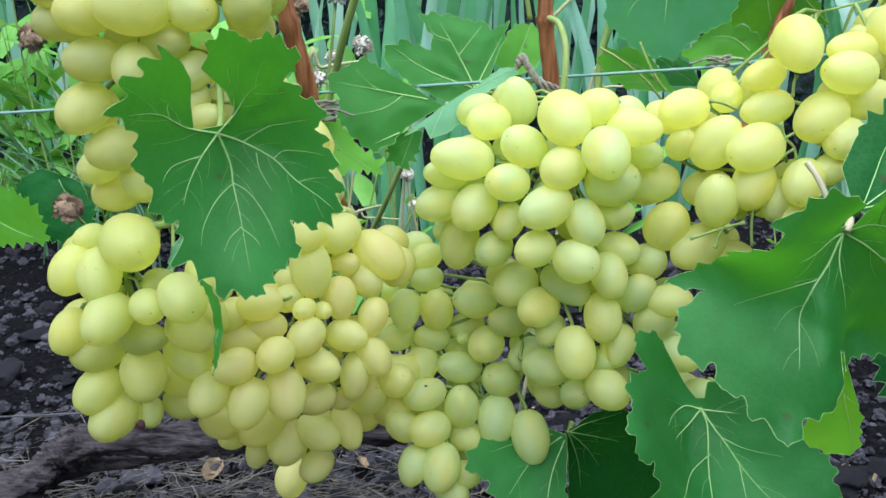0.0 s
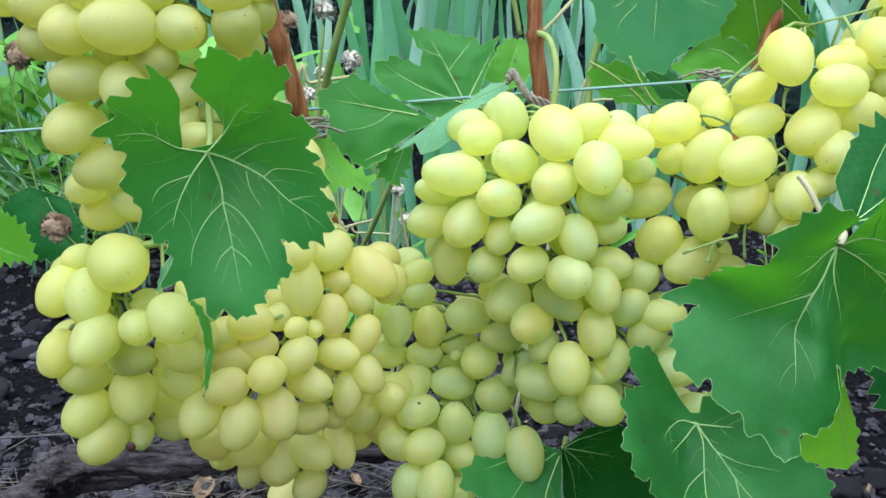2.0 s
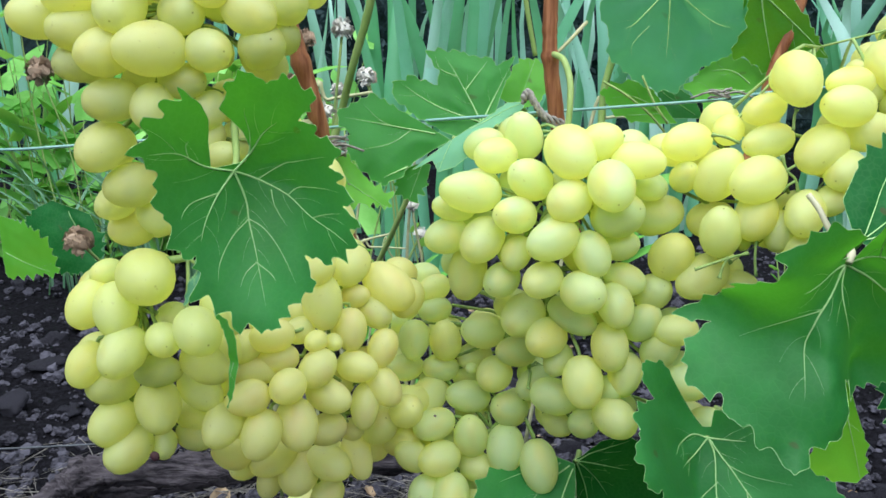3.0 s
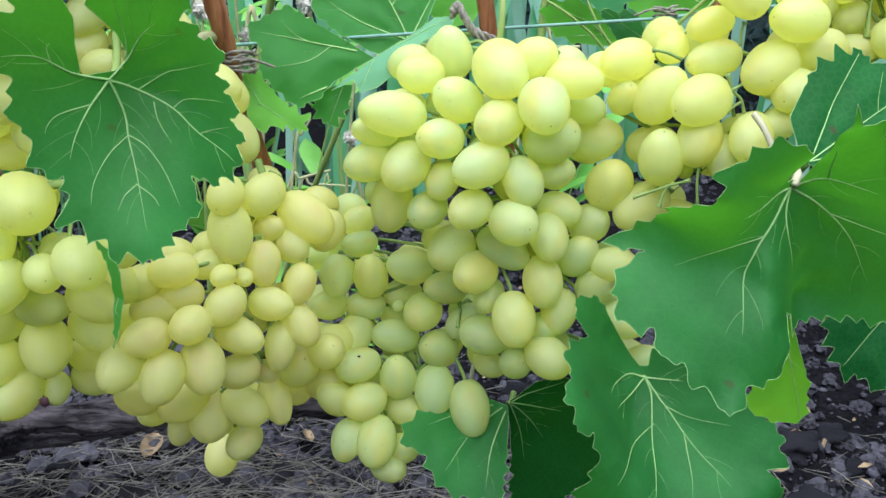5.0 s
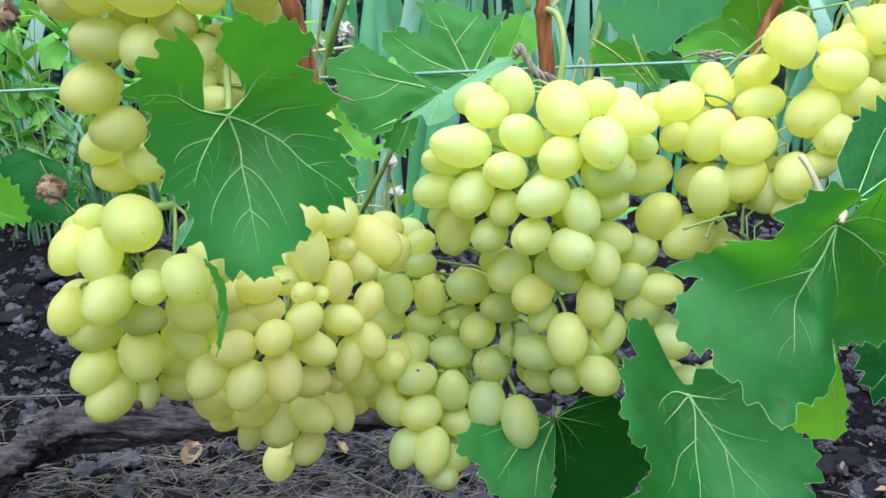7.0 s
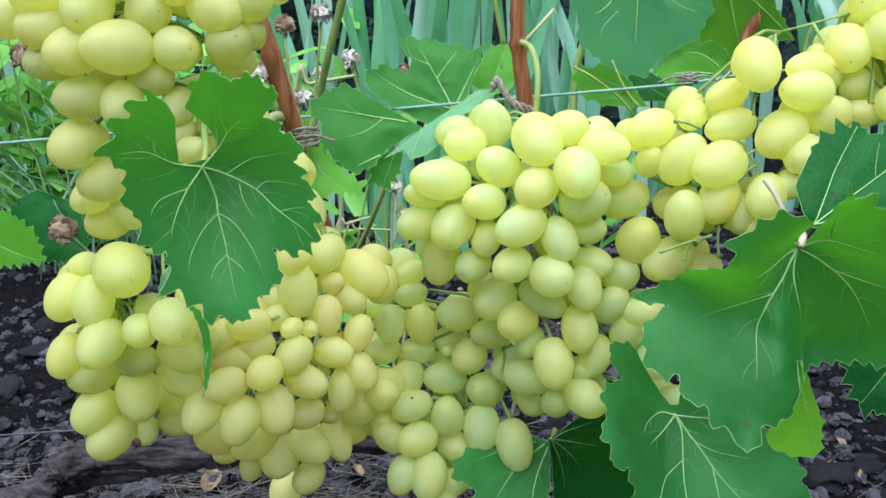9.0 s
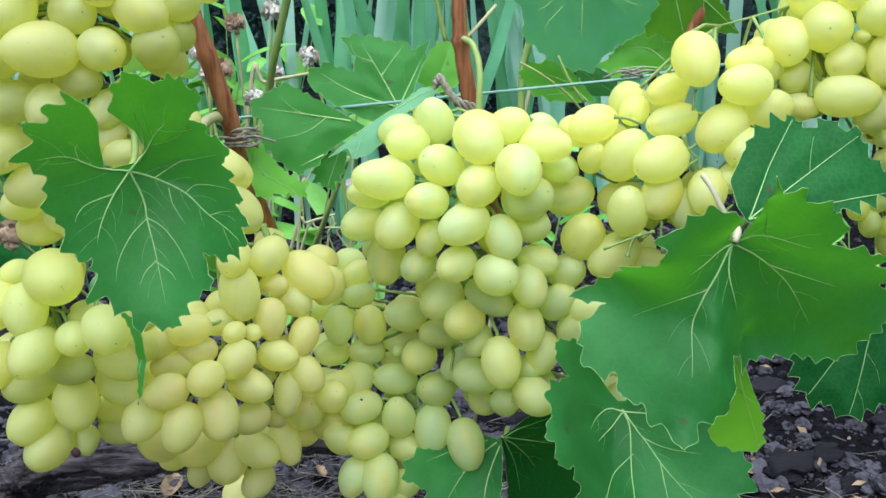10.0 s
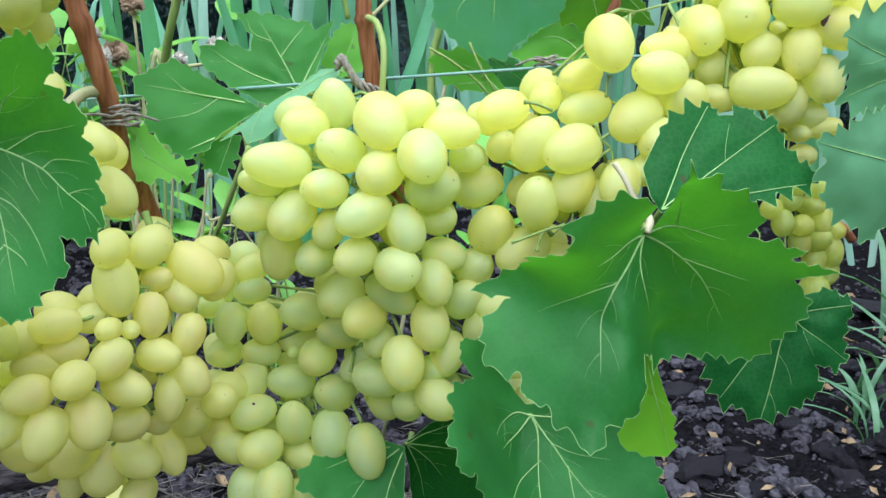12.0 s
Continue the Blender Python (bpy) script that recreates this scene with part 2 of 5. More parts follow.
                off *= 1 + rough * noise.noise((q + off) * (0.8 / r))
            if ridge:
                off *= 1 + ridge * noise.noise(Vector((3.2 * math.cos(a), 3.2 * math.sin(a), i * 0.12)))
            ring.append(bm.verts.new(q + off))
        rings.append(ring)
    for r1, r2 in zip(rings, rings[1:]):
        for k in range(sides):
            bm.faces.new((r1[k], r1[(k + 1) % sides], r2[(k + 1) % sides], r2[k]))
    if cap:
        bm.faces.new(rings[0][::-1])
        bm.faces.new(rings[-1])
    return bm


def lump(seed, rough=0.35, level=2):
    """A crumbly lump of radius 1."""
    bm = bmesh.new()
    bmesh.ops.create_icosphere(bm, subdivisions=level, radius=1)
    s = Vector((seed * 7.1, seed * 3.3, seed * 1.7))
    for v in bm.verts:
        n = noise.noise(v.co * 0.9 + s) + 0.5 * noise.noise(v.co * 2.2 + s) + 0.3 * noise.noise(v.co * 5.0 + s)
        v.co *= 1 + rough * n
        v.co.z *= 0.75
    return bm


# ---- ground ----


def soil_height(x, y):
    v = Vector((x, y, 0))
    near = max(0.0, 1 - max(abs(x) / 3.0, abs(y - 1.5) / 3.0))
    h = 0.016 * noise.noise(v * 3.0) + 0.012 * noise.noise(v * 11.0) + 0.012 * noise.noise(v * 27.0) + 0.007 * noise.noise(v * 55.0)
    return h * min(1.0, 3 * near)


def build_ground():
    xs = np.concatenate([[-600, -150, -40, -12, -5], np.linspace(-2.4, 2.4, 220), [5, 12, 40, 150, 600]])
    ys = np.concatenate([[-300, -60, -15, -4, -1], np.linspace(0.2, 4.0, 190), [6, 12, 40, 150, 600]])
    verts = [(x, y, soil_height(x, y)) for y in ys for x in xs]
    w = len(xs)
    faces = [(j * w + i, j * w + i + 1, (j + 1) * w + i + 1, (j + 1) * w + i) for j in range(len(ys) - 1) for i in range(w - 1)]
    me = bpy.data.meshes.new("ground")
    me.from_pydata(verts, [], faces)
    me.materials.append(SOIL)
    me.shade_smooth()
    return tagged(new("ground", me), "dark grey crumbly garden soil with clods", "ground", kind="structure")


ground = build_ground()

# ---- leaves ----


def bowed(bow, u, v):
    """The lift of a bent surface of the fourth degree."""
    return sum(c * u**i * v ** (d - i) for c, (d, i) in zip(bow, ((d, i) for d in range(1, 5) for i in range(d, -1, -1))))


def leaf_sheet(keys, teeth, seed, ripple=1.0, side_veins=1.0, inner=(), veins=(), bow=()):
    """The blade and the veins of a lobed vine leaf. keys go round the rim: along the midrib, across and lift, in mm from the stalk; inner are more such places within; veins are lines in the blade. With bow, the terms of a bent surface, keys carry no lift."""
    rnd = random.Random(seed)
    if bow:
        keys = [(u, v, 50 * bowed(bow, u / 50, v / 50)) for u, v in keys]
    rim = np.array(keys, float) / 1000
    rim = np.concatenate([rim, rim[:1]])
    run = np.concatenate([[0], np.cumsum(np.hypot(*np.diff(rim[:, :2], axis=0).T))])
    n = int(min(900, max(40, run[-1] / 0.0008)))
    at = np.linspace(0, run[-1], n, endpoint=False)
    x, y, h = (np.interp(at, run, rim[:, c]) for c in range(3))
    soft = np.array([0, 1, 5, 1, 0]) / 7 if inner or bow else np.array([1, 2, 3, 2, 1]) / 9 if teeth > 0.7 else np.array([0, 1, 2, 1, 0]) / 4
    for arr in (x, y, h):
        arr[:] = np.convolve(np.concatenate([arr[-2:], arr, arr[:2]]), soft, "valid")
    # Saw teeth of uneven size, outwards.
    saw, pos, back = np.zeros(n), 0.0, (0.0012 if bow else 0.0020) * teeth
    far = np.hypot(x, y)
    while pos < run[-1] - 0.004:
        size = rnd.uniform(0.65, 1.4) * 0.0100 * min(1.0, 0.35 + far.max() / 0.09)
        peak = rnd.uniform(0.5, 0.85)
        f = (at - pos) / size
        up = np.where(f < peak, f / peak, (1 - f) / (1 - peak))
        saw += np.where((f >= 0) & (f < 1), np.clip(up, 0, 1) ** 1.35 * teeth * size * rnd.uniform(0.45, 0.75), 0)
        pos += size
    full = np.sqrt(far**2 + h**2)
    saw = (saw - back) * np.clip((full / full.max() - 0.40) / 0.2, 0, 1)
    tx, ty = np.roll(x, -1) - np.roll(x, 1), np.roll(y, -1) - np.roll(y, 1)
    ln = np.hypot(tx, ty) + 1e-9
    ex, ey = x + ty / ln * saw, y - tx / ln * saw
    # Teeth die out at sharp corners of the rim.
    head = np.unwrap(np.arctan2(ty, tx))
    sharp = np.abs(np.roll(head, -4) - np.roll(head, 4))
    sharp = np.minimum(sharp, np.abs(2 * math.pi - sharp))
    calm = np.convolve(np.tile(np.clip(1.9 - sharp / 0.75, 0.0, 1), 3), np.ones(5) / 5, "same")[n:2 * n]
    # They stay small where two edges run close together.
    apart = np.abs(at[:, None] - at[None, :])
    apart = np.minimum(apart, run[-1] - apart)
    gap2 = (x[:, None] - x[None, :]) ** 2 + (y[:, None] - y[None, :]) ** 2
    gap2[apart < 0.011] = 1.0
    calm = calm * np.clip((np.sqrt(gap2.min(1)) - 0.003) / 0.007, 0.1, 1)
    if len(keys) > 12:
        saw = saw * calm
        ex, ey = x + ty / ln * saw, y - tx / ln * saw
    offs = Vector((seed * 3.7, seed * 1.9, 0))
    reach = np.sqrt((rim[:-1] ** 2).sum(1))
    flat_reach = np.hypot(*(rim[:-1, :2].T))
    turn = np.arctan2(rim[:-1, 1], rim[:-1, 0])
    kept = []
    for i in np.argsort(-reach):
        if reach[i] < 0.4 * reach.max() or len(kept) > 6:
            break
        if reach[i] >= max(reach[i - 1], reach[(i + 1) % len(reach)]) and all(abs((turn[i] - turn[j] + math.pi) % (2 * math.pi) - math.pi) > 0.40 for j in kept):
            kept.append(i)

    # With inner places given, a smooth surface through them and the rim.
    if inner:
        held = np.array([(0, 0, 0), *keys, *inner], float) / 1000
        lift = float(held[:, 2].mean())
        span = np.sqrt(((held[:, None, :2] - held[None, :, :2]) ** 2).sum(2) + 9e-6)
        pull = np.linalg.solve(span, held[:, 2] - lift)

    def height(px, py):
        """Height of the blade, carried in from the rim."""
        d2 = (ex - px) ** 2 + (ey - py) ** 2 + 4e-6
        w = d2**-1.5
        own = math.hypot(px, py)
        if bow:
            z = 0.05 * bowed(bow, px / 0.05, py / 0.05)
        elif inner:
            z = float((pull * np.sqrt((held[:, 0] - px) ** 2 + (held[:, 1] - py) ** 2 + 9e-6)).sum() + lift)
        else:
            z = float((w * h * np.minimum(1.3, own / np.maximum(0.004, far)) ** 1.4).sum() / w.sum())
        a = math.atan2(py, px)
        gap = min([abs((a - turn[i] + math.pi) % (2 * math.pi) - math.pi) for i in kept] or [0.3])
        within = min(1.0, math.sqrt(float(d2.min())) / 0.012)
        z += 0.0022 * ripple * math.sin(min(1.0, gap / 0.4) * math.pi / 2) * within * min(1.0, own / 0.02)
        q = Vector((px, py, 0))
        z += 0.0035 * ripple * min(1.0, own / 0.03) * noise.noise(q * 24 + offs) + 0.0007 * ripple * noise.noise(q * 80 + offs)
        return z

    step = max(0.0022, flat_reach.max() / 34)
    pts = [Vector((px, py)) for px, py in zip(ex, ey)]
    edges = [(i, (i + 1) % n) for i in range(n)]
    for gx in np.arange(ex.min(), ex.max(), step):
        for gy in np.arange(ey.min(), ey.max(), step):
            gx2, gy2 = gx + rnd.uniform(-0.25, 0.25) * step, gy + rnd.uniform(-0.25, 0.25) * step
            if ((ex - gx2) ** 2 + (ey - gy2) ** 2).min() > (0.55 * step) ** 2:
                pts.append(Vector((gx2, gy2)))
    flat, _, tris, *_ = delaunay_2d_cdt(pts, edges, [list(range(n))], 1, 1e-6)
    bm = bmesh.new()
    vs = [bm.verts.new((p.x, p.y, height(p.x, p.y))) for p in flat]
    for t in tris:
        if len(set(t)) > 2:
            bm.faces.new([vs[i] for i in t])
    loose = [v for v in bm.verts if not v.link_faces]
    bmesh.ops.delete(bm, geom=loose, context="VERTS")

    tree = BVHTree.FromBMesh(bm)

    def on_blade(px, py):
        """A place a hair above the blade, or None outside it."""
        jx, jy = np.roll(ex, -1), np.roll(ey, -1)
        cross = ((ey > py) != (jy > py)) & (px < (jx - ex) * (py - ey) / (jy - ey + 1e-12) + ex)
        if cross.sum() % 2 == 0 or ((ex - px) ** 2 + (ey - py) ** 2).min() < 0.0006**2:
            return None
        spot = tree.ray_cast(Vector((px, py, 0.5)), Vector((0, 0, -1)))[0]
        return None if spot is None else spot + Vector((0, 0, 0.0002))

    vb = bmesh.new()
    for way in veins:
        way = bend([Vector((q[0] / 1000, q[1] / 1000, 0)) for q in way], 5)
        line = [p for p in (on_blade(q.x, q.y) for q in way) if p is not None]
        big = 0.00062 if way[0].length < 0.006 else 0.00030
        if len(line) > 3:
            tube(vb, line, lambda t, w=big: w * (1 - t) ** 0.8 + 0.00003, 5, cap=False)
        # Fine side veins leave the main ones by turns.
        for k in range(3, len(line) - 2, 2) if big > 0.0004 else ():
            ahead = line[k + 1] - line[k - 1]
            sign = 1 if k % 4 == 3 else -1
            b = math.atan2(ahead.y, ahead.x) + sign * radians(rnd.uniform(44, 58))
            span = rnd.uniform(0.010, 0.018)
            twig = []
            for w in np.linspace(0, 1, 7):
                spot = on_blade(line[k].x + span * w * math.cos(b - sign * 0.3 * w), line[k].y + span * w * math.sin(b - sign * 0.3 * w))
                if spot is None:
                    break
                twig.append(spot)
            if len(twig) > 3:
                tube(vb, twig, lambda t: 0.00006 * (1 - t) + 0.00003, 4, cap=False)
    for i in kept if not veins else ():
        a, length = turn[i], flat_reach[i] * 0.96
        curve = rnd.uniform(-0.07, 0.07)
        line = []
        for q in np.linspace(0.0, 1, 17):
            spot = on_blade(length * q * math.cos(a + curve * (1 - q)), length * q * math.sin(a + curve * (1 - q)))
            if spot is not None:
                line.append(spot)
            elif line and q > 0.3:
                break
        if len(line) < 4:
            continue
        big = min(0.0007, 0.008 * length) * (0.45 if side_veins < 0.2 else 1.0)
        tube(vb, line, lambda t, w=big: w * (1 - 0.85 * t) + 0.0001, 5, cap=False)
        for q in (0.30, 0.52, 0.72):
            for sign in (-1, 1):
                q2 = q + rnd.uniform(-0.04, 0.04) + 0.04 * sign
                if rnd.random() > 0.75 * side_veins:
                    continue
                k = min(len(line) - 1, max(0, int(q2 * len(line))))
                b = a + sign * radians(rnd.uniform(42, 56))
                span = length * (0.50 - 0.36 * q2) * rnd.uniform(0.8, 1.15)
                twig = []
                for w in np.linspace(0, 1, 8):
                    bb = b - sign * 0.25 * w
                    spot = on_blade(line[k].x + span * w * math.cos(bb), line[k].y + span * w * math.sin(bb))
                    if spot is None:
                        break
                    twig.append(spot)
                if len(twig) > 3:
                    tube(vb, twig, lambda t, w=big * 0.26: w * (1 - 0.8 * t) + 0.00006, 4, cap=False)
    edge = [Vector((px, py, height(px, py) + 0.0001)) for px, py in zip(ex, ey)]
    tube(vb, edge + edge[:1], 0.00012, 4, cap=False)
    return bm, vb


leaf_seed = 0


def leaf(parent, base, tip_way, normal, keys, material=None, stalk_to=None, teeth=1.0, ripple=1.0, side_veins=1.0, inner=(), veins=(), bow=(), label=""):
    """One vine leaf under its vine: the blade, its veins and its stalk."""
    global leaf_seed
    leaf_seed += 1
    x, z = Vector(tip_way).normalized(), Vector(normal).normalized()
    y = z.cross(x)
    m = Matrix.Translation(base) @ Matrix((x, y, z)).transposed().to_4x4()
    blade, net = leaf_sheet(keys, teeth, leaf_seed, ripple, side_veins, inner, veins, bow)
    ob = part("leaf", blade, material or LEAF, parent, label)
    ob.matrix_basis = m
    if len(net.verts):
        vn = new("vein_network", mesh_of("vein_network", net, VEIN))
        vn.parent = ob
        tagged(vn, "pale raised leaf veins")
    else:
        net.free()
    if stalk_to is not None:
        bm = bmesh.new()
        b, e = Vector(base), Vector(stalk_to)
        mid = (b + e) / 2 + Vector((0, 0.004, -0.006))
        inv = m.inverted()
        tube(bm, [inv @ q for q in bend([b, mid, e], 6)], lambda t: 0.0014 + 0.0007 * t, 7)
        st = new("leaf_stalk", mesh_of("leaf_stalk", bm, STALK))
        st.parent = ob
    return ob


# ---- the vine ----
vine = thing("grapevine", (-0.30, 0.86, 0.0), "grapevine with grey trunk, red-brown canes and lobed green leaves", "vine")

# The old trunk lies along the soil; canes rise from it.
bm = bmesh.new()
tube(bm, bend([(-0.5006, 0.8000, 0.0460), (-0.4319, 0.8300, 0.0870), (-0.4039, 0.8500, 0.1078), (-0.3663, 0.8600, 0.1163), (-0.2932, 0.8700, 0.1124), (-0.2139, 0.8900, 0.1050), (-0.0932, 0.9200, 0.1004), (0.0365, 0.9500, 0.0899)], 16), lambda t: 0.019 - 0.007 * t + 0.003 * math.sin(t * 23), 30, 0.3, True, 0.5)
part("trunk", bm, BARK, vine, "grey gnarled trunk with shredding bark lying on soil")
bm = bmesh.new()
tube(bm, bend([(-0.5255, 0.8400, 0.0605), (-0.4649, 0.8600, 0.0665), (-0.4006, 0.8800, 0.0801), (-0.3410, 0.9000, 0.0759), (-0.2770, 0.9150, 0.0718)], 8), lambda t: 0.016 - 0.0135 * t * t, 22, 0.3, True, 0.5)
part("dead_branch", bm, BARK, vine, "broken grey dead branch on soil")
bm = bmesh.new()
line = bend([(-0.0640, 0.6000, 0.4029), (-0.0801, 0.5650, 0.4805), (-0.0817, 0.5480, 0.5130), (-0.0899, 0.5450, 0.5490), (-0.0983, 0.5450, 0.5821), (-0.1062, 0.5450, 0.6205)], 8)
tube(bm, line, lambda t: 0.0062 - 0.0012 * t + 0.0016 * max(0.0, 1 - abs(t - 0.62) / 0.03), 10, 0.12)
part("cane", bm, CANE, vine)
bm = bmesh.new()
line = bend([(0.0947, 0.6200, 0.3954), (0.0822, 0.6000, 0.4616), (0.0725, 0.5920, 0.5108), (0.0667, 0.5900, 0.5515), (0.0659, 0.5900, 0.5783), (0.0673, 0.5900, 0.6235)], 8)
tube(bm, line, lambda t: 0.0058 - 0.0010 * t + 0.0016 * max(0.0, 1 - abs(t - 0.62) / 0.03), 10, 0.12)
part("cane", bm, CANE, vine)
bm = bmesh.new()
line = bend([(0.2200, 0.6600, 0.4498), (0.2336, 0.6620, 0.5091), (0.2404, 0.6620, 0.5421), (0.2577, 0.6650, 0.5902), (0.2633, 0.6650, 0.6215)], 8)
tube(bm, line, lambda t: 0.0045 - 0.0005 * t + 0.0016 * max(0.0, 1 - abs(t - 0.62) / 0.03), 10, 0.12)
part("cane", bm, CANE, vine)
bm = bmesh.new()
tube(bm, bend([(0.0667, 0.5880, 0.5569), (0.0732, 0.5750, 0.5528), (0.0764, 0.5650, 0.5398), (0.0760, 0.5600, 0.5243), (0.0746, 0.5600, 0.5066)], 6), 0.0021, 8, 0.1)
part("shoot", bm, STALK, vine)
bm = bmesh.new()
tube(bm, bend([(0.0465, 0.5850, 0.6061), (0.0517, 0.5870, 0.5784), (0.0564, 0.5880, 0.5552)], 6), 0.0016, 8, 0.1)
part("shoot", bm, STALK, vine)
bm = bmesh.new()
tube(bm, bend([(0.0651, 0.5880, 0.5522), (0.0770, 0.5920, 0.5627), (0.0914, 0.6000, 0.5769)], 6), 0.0013, 8, 0.1)
part("shoot", bm, PEDUNCLE, vine)
bm = bmesh.new()
tube(bm, bend([(-0.0578, 0.7400, 0.6180), (-0.0675, 0.7500, 0.5833), (-0.0842, 0.7700, 0.5373), (-0.0950, 0.7900, 0.5048), (-0.1108, 0.8000, 0.4559)], 6), 0.0034, 8, 0.1)
part("shoot", bm, STALK, vine)
bm = bmesh.new()
tube(bm, bend([(0.1319, 0.7000, 0.6052), (0.1265, 0.6900, 0.5550), (0.1196, 0.6850, 0.5256), (0.1171, 0.6800, 0.4786)], 6), 0.0030, 8, 0.1)
part("shoot", bm, STALK, vine)
bm = bmesh.new()
tube(bm, bend([(-0.0276, 0.8000, 0.4465), (-0.0397, 0.8100, 0.4192), (-0.0562, 0.8300, 0.3805), (-0.0769, 0.8600, 0.3339), (-0.1063, 0.9000, 0.2489)], 6), 0.0026, 8, 0.1)
part("shoot", bm, STALK, vine)
bm = bmesh.new()
tube(bm, bend([(0.1941, 0.4250, 0.4641), (0.1907, 0.4320, 0.4720), (0.1873, 0.4380, 0.4809), (0.1836, 0.4430, 0.4870)], 6), 0.0016, 8, 0.1)
part("shoot", bm, PETIOLE, vine)
bm = bmesh.new()
tube(bm, bend([(0.1827, 0.3895, 0.4642), (0.1849, 0.3920, 0.4682), (0.1858, 0.3980, 0.4708)], 6), 0.0019, 8, 0.1)
part("shoot", bm, PETIOLE, vine)
bm = bmesh.new()
tube(bm, bend([(0.3937, 0.6000, 0.4160), (0.4063, 0.6000, 0.4116), (0.4186, 0.6050, 0.4003)], 6), 0.0034, 8, 0.1)
part("shoot", bm, CANE, vine)
bm = bmesh.new()
tube(bm, bend([(0.1617, 0.6600, 0.4975), (0.1484, 0.6600, 0.5122), (0.1289, 0.6600, 0.5269), (0.1149, 0.6650, 0.5350)], 6), 0.0009, 8, 0.1)
part("shoot", bm, STALK, vine)
bm = bmesh.new()
tube(bm, bend([(0.1623, 0.6550, 0.5042), (0.1511, 0.6550, 0.5208), (0.1431, 0.6600, 0.5391)], 6), 0.0009, 8, 0.1)
part("shoot", bm, STALK, vine)
bm = bmesh.new()
tube(bm, bend([(-0.1010, 0.5220, 0.5046), (-0.0980, 0.5300, 0.5095), (-0.0917, 0.5400, 0.5151), (-0.0843, 0.5470, 0.5147), (-0.0777, 0.5520, 0.5111)], 6), 0.0034, 8, 0.1)
part("shoot", bm, PEDUNCLE, vine)
# front leaf
leaf(vine, (-0.1047, 0.412, 0.5053), (0.224, -0.054, -0.973), (-0.003, -0.998, 0.055), [
    (-4.0, -7.9), (-16.5, -4.2), (-26.0, 0.4), (-32.4, 0.8), (-42.0, -3.1), (-35.8, -4.5), (-36.7, -11.0), (-30.3, -13.8), (-29.4, -20.0),
    (-24.5, -22.0), (-18.2, -27.3), (-7.8, -24.6), (6.9, -29.7), (10.1, -27.1), (24.7, -26.6), (32.2, -25.6), (32.2, -21.6), (49.9, -22.2),
    (58.9, -15.6), (68.2, -11.9), (75.3, 2.9), (68.4, 11.3), (61.3, 19.4), (60.5, 27.8), (53.2, 27.9), (44.9, 25.1), (49.6, 40.3),
    (47.0, 40.7), (40.4, 57.0), (34.8, 52.5), (33.0, 60.4), (25.4, 50.4), (23.0, 58.7), (14.7, 49.3), (12.6, 55.3), (7.5, 46.9),
    (0.9, 58.1), (-8.5, 44.4), (-12.3, 46.8), (-16.2, 38.0), (-23.9, 53.0), (-29.6, 46.4), (-37.3, 40.2), (-34.6, 30.2), (-41.1, 26.5),
    (-39.8, 14.6), (-32.6, 10.3), (-29.5, 6.2), (-17.5, 10.8), (-9.4, 10.8), (-3.2, 6.6),
], None, (-0.1141, 0.4600, 0.5247), teeth=0.85, ripple=0.8, bow=(-0.363, -0.622, 0.711, 0.164, 0.894, -0.033, -0.029, 0.102, -0.145, -0.099, 0.191, -0.033, -0.061, 0.282), veins=(
    ((-0.2, 0.4), (14.8, 1.7), (24.1, 0.9), (37.5, 1.5), (63.7, 2.2)),
    ((-0.2, 0.4), (8.6, -8.5), (18.4, -15.0), (27.4, -18.7)),
    ((-0.2, 0.4), (-5.7, -9.5), (-14.4, -16.1), (-16.9, -26.6)),
    ((-0.2, 0.4), (6.3, 9.2), (17.1, 21.6), (29.5, 32.5), (41.4, 51.2)),
    ((-0.2, 0.4), (-6.4, 9.6), (-14.2, 19.3), (-17.6, 27.9)),
    ((-6.4, 9.6), (-15.7, 13.4), (-23.6, 14.8), (-27.2, 16.1)),
    ((6.3, 9.2), (2.1, 23.1), (2.3, 30.5), (2.7, 46.5)),
    ((7.9, -8.3), (8.8, -17.5), (11.7, -21.4), (14.9, -23.0)),
    ((23.6, 1.0), (29.6, -7.0), (38.8, -13.4), (46.7, -15.6)),
    ((23.6, 1.0), (30.0, 7.5), (41.7, 13.8), (55.7, 19.0)),
    ((43.6, 0.6), (50.2, 7.0), (54.2, 9.2)),
    ((44.3, 0.4), (47.2, -4.2), (52.4, -7.5)),
    ((17.1, 21.6), (14.7, 27.6), (16.3, 37.2), (19.2, 49.7)),
    ((29.5, 32.5), (28.8, 39.0), (28.6, 49.0)),
    ((12.7, 14.2), (21.0, 14.3), (31.2, 18.5)),
    ((-9.9, -13.5), (-16.4, -12.4), (-18.5, -10.5))), label="large deep green toothed leaf hanging before grapes")
# right leaf
leaf(vine, (0.1833, 0.3920, 0.4639), (-0.364, 0.103, -0.926), (-0.055, -0.995, -0.089), [
    (-1.5, -6.0, 6.0), (-19.0, -15.0, 33.0), (-20.5, -25.8, 40.6), (-20.4, -34.2, 42.8), (-7.1, -45.5, 45.4), (0.7, -47.2, 46.2), (9.2, -43.9, 45.0), (22.7, -50.6, 23.4), (33.9, -47.0, 3.0),
    (56.1, -61.8, -5.1), (49.9, -44.6, 1.0), (63.7, -54.7, 10.6), (78.1, -48.3, 20.1), (74.2, -33.2, 23.4), (81.9, -28.2, 30.1),
    (78.8, -20.2, 35.7), (84.3, -15.3, 40.2), (84.0, -8.2, 44.0), (86.6, 0.0, 54.2), (73.9, 4.9, 47.8), (66.7, 17.4, 39.8),
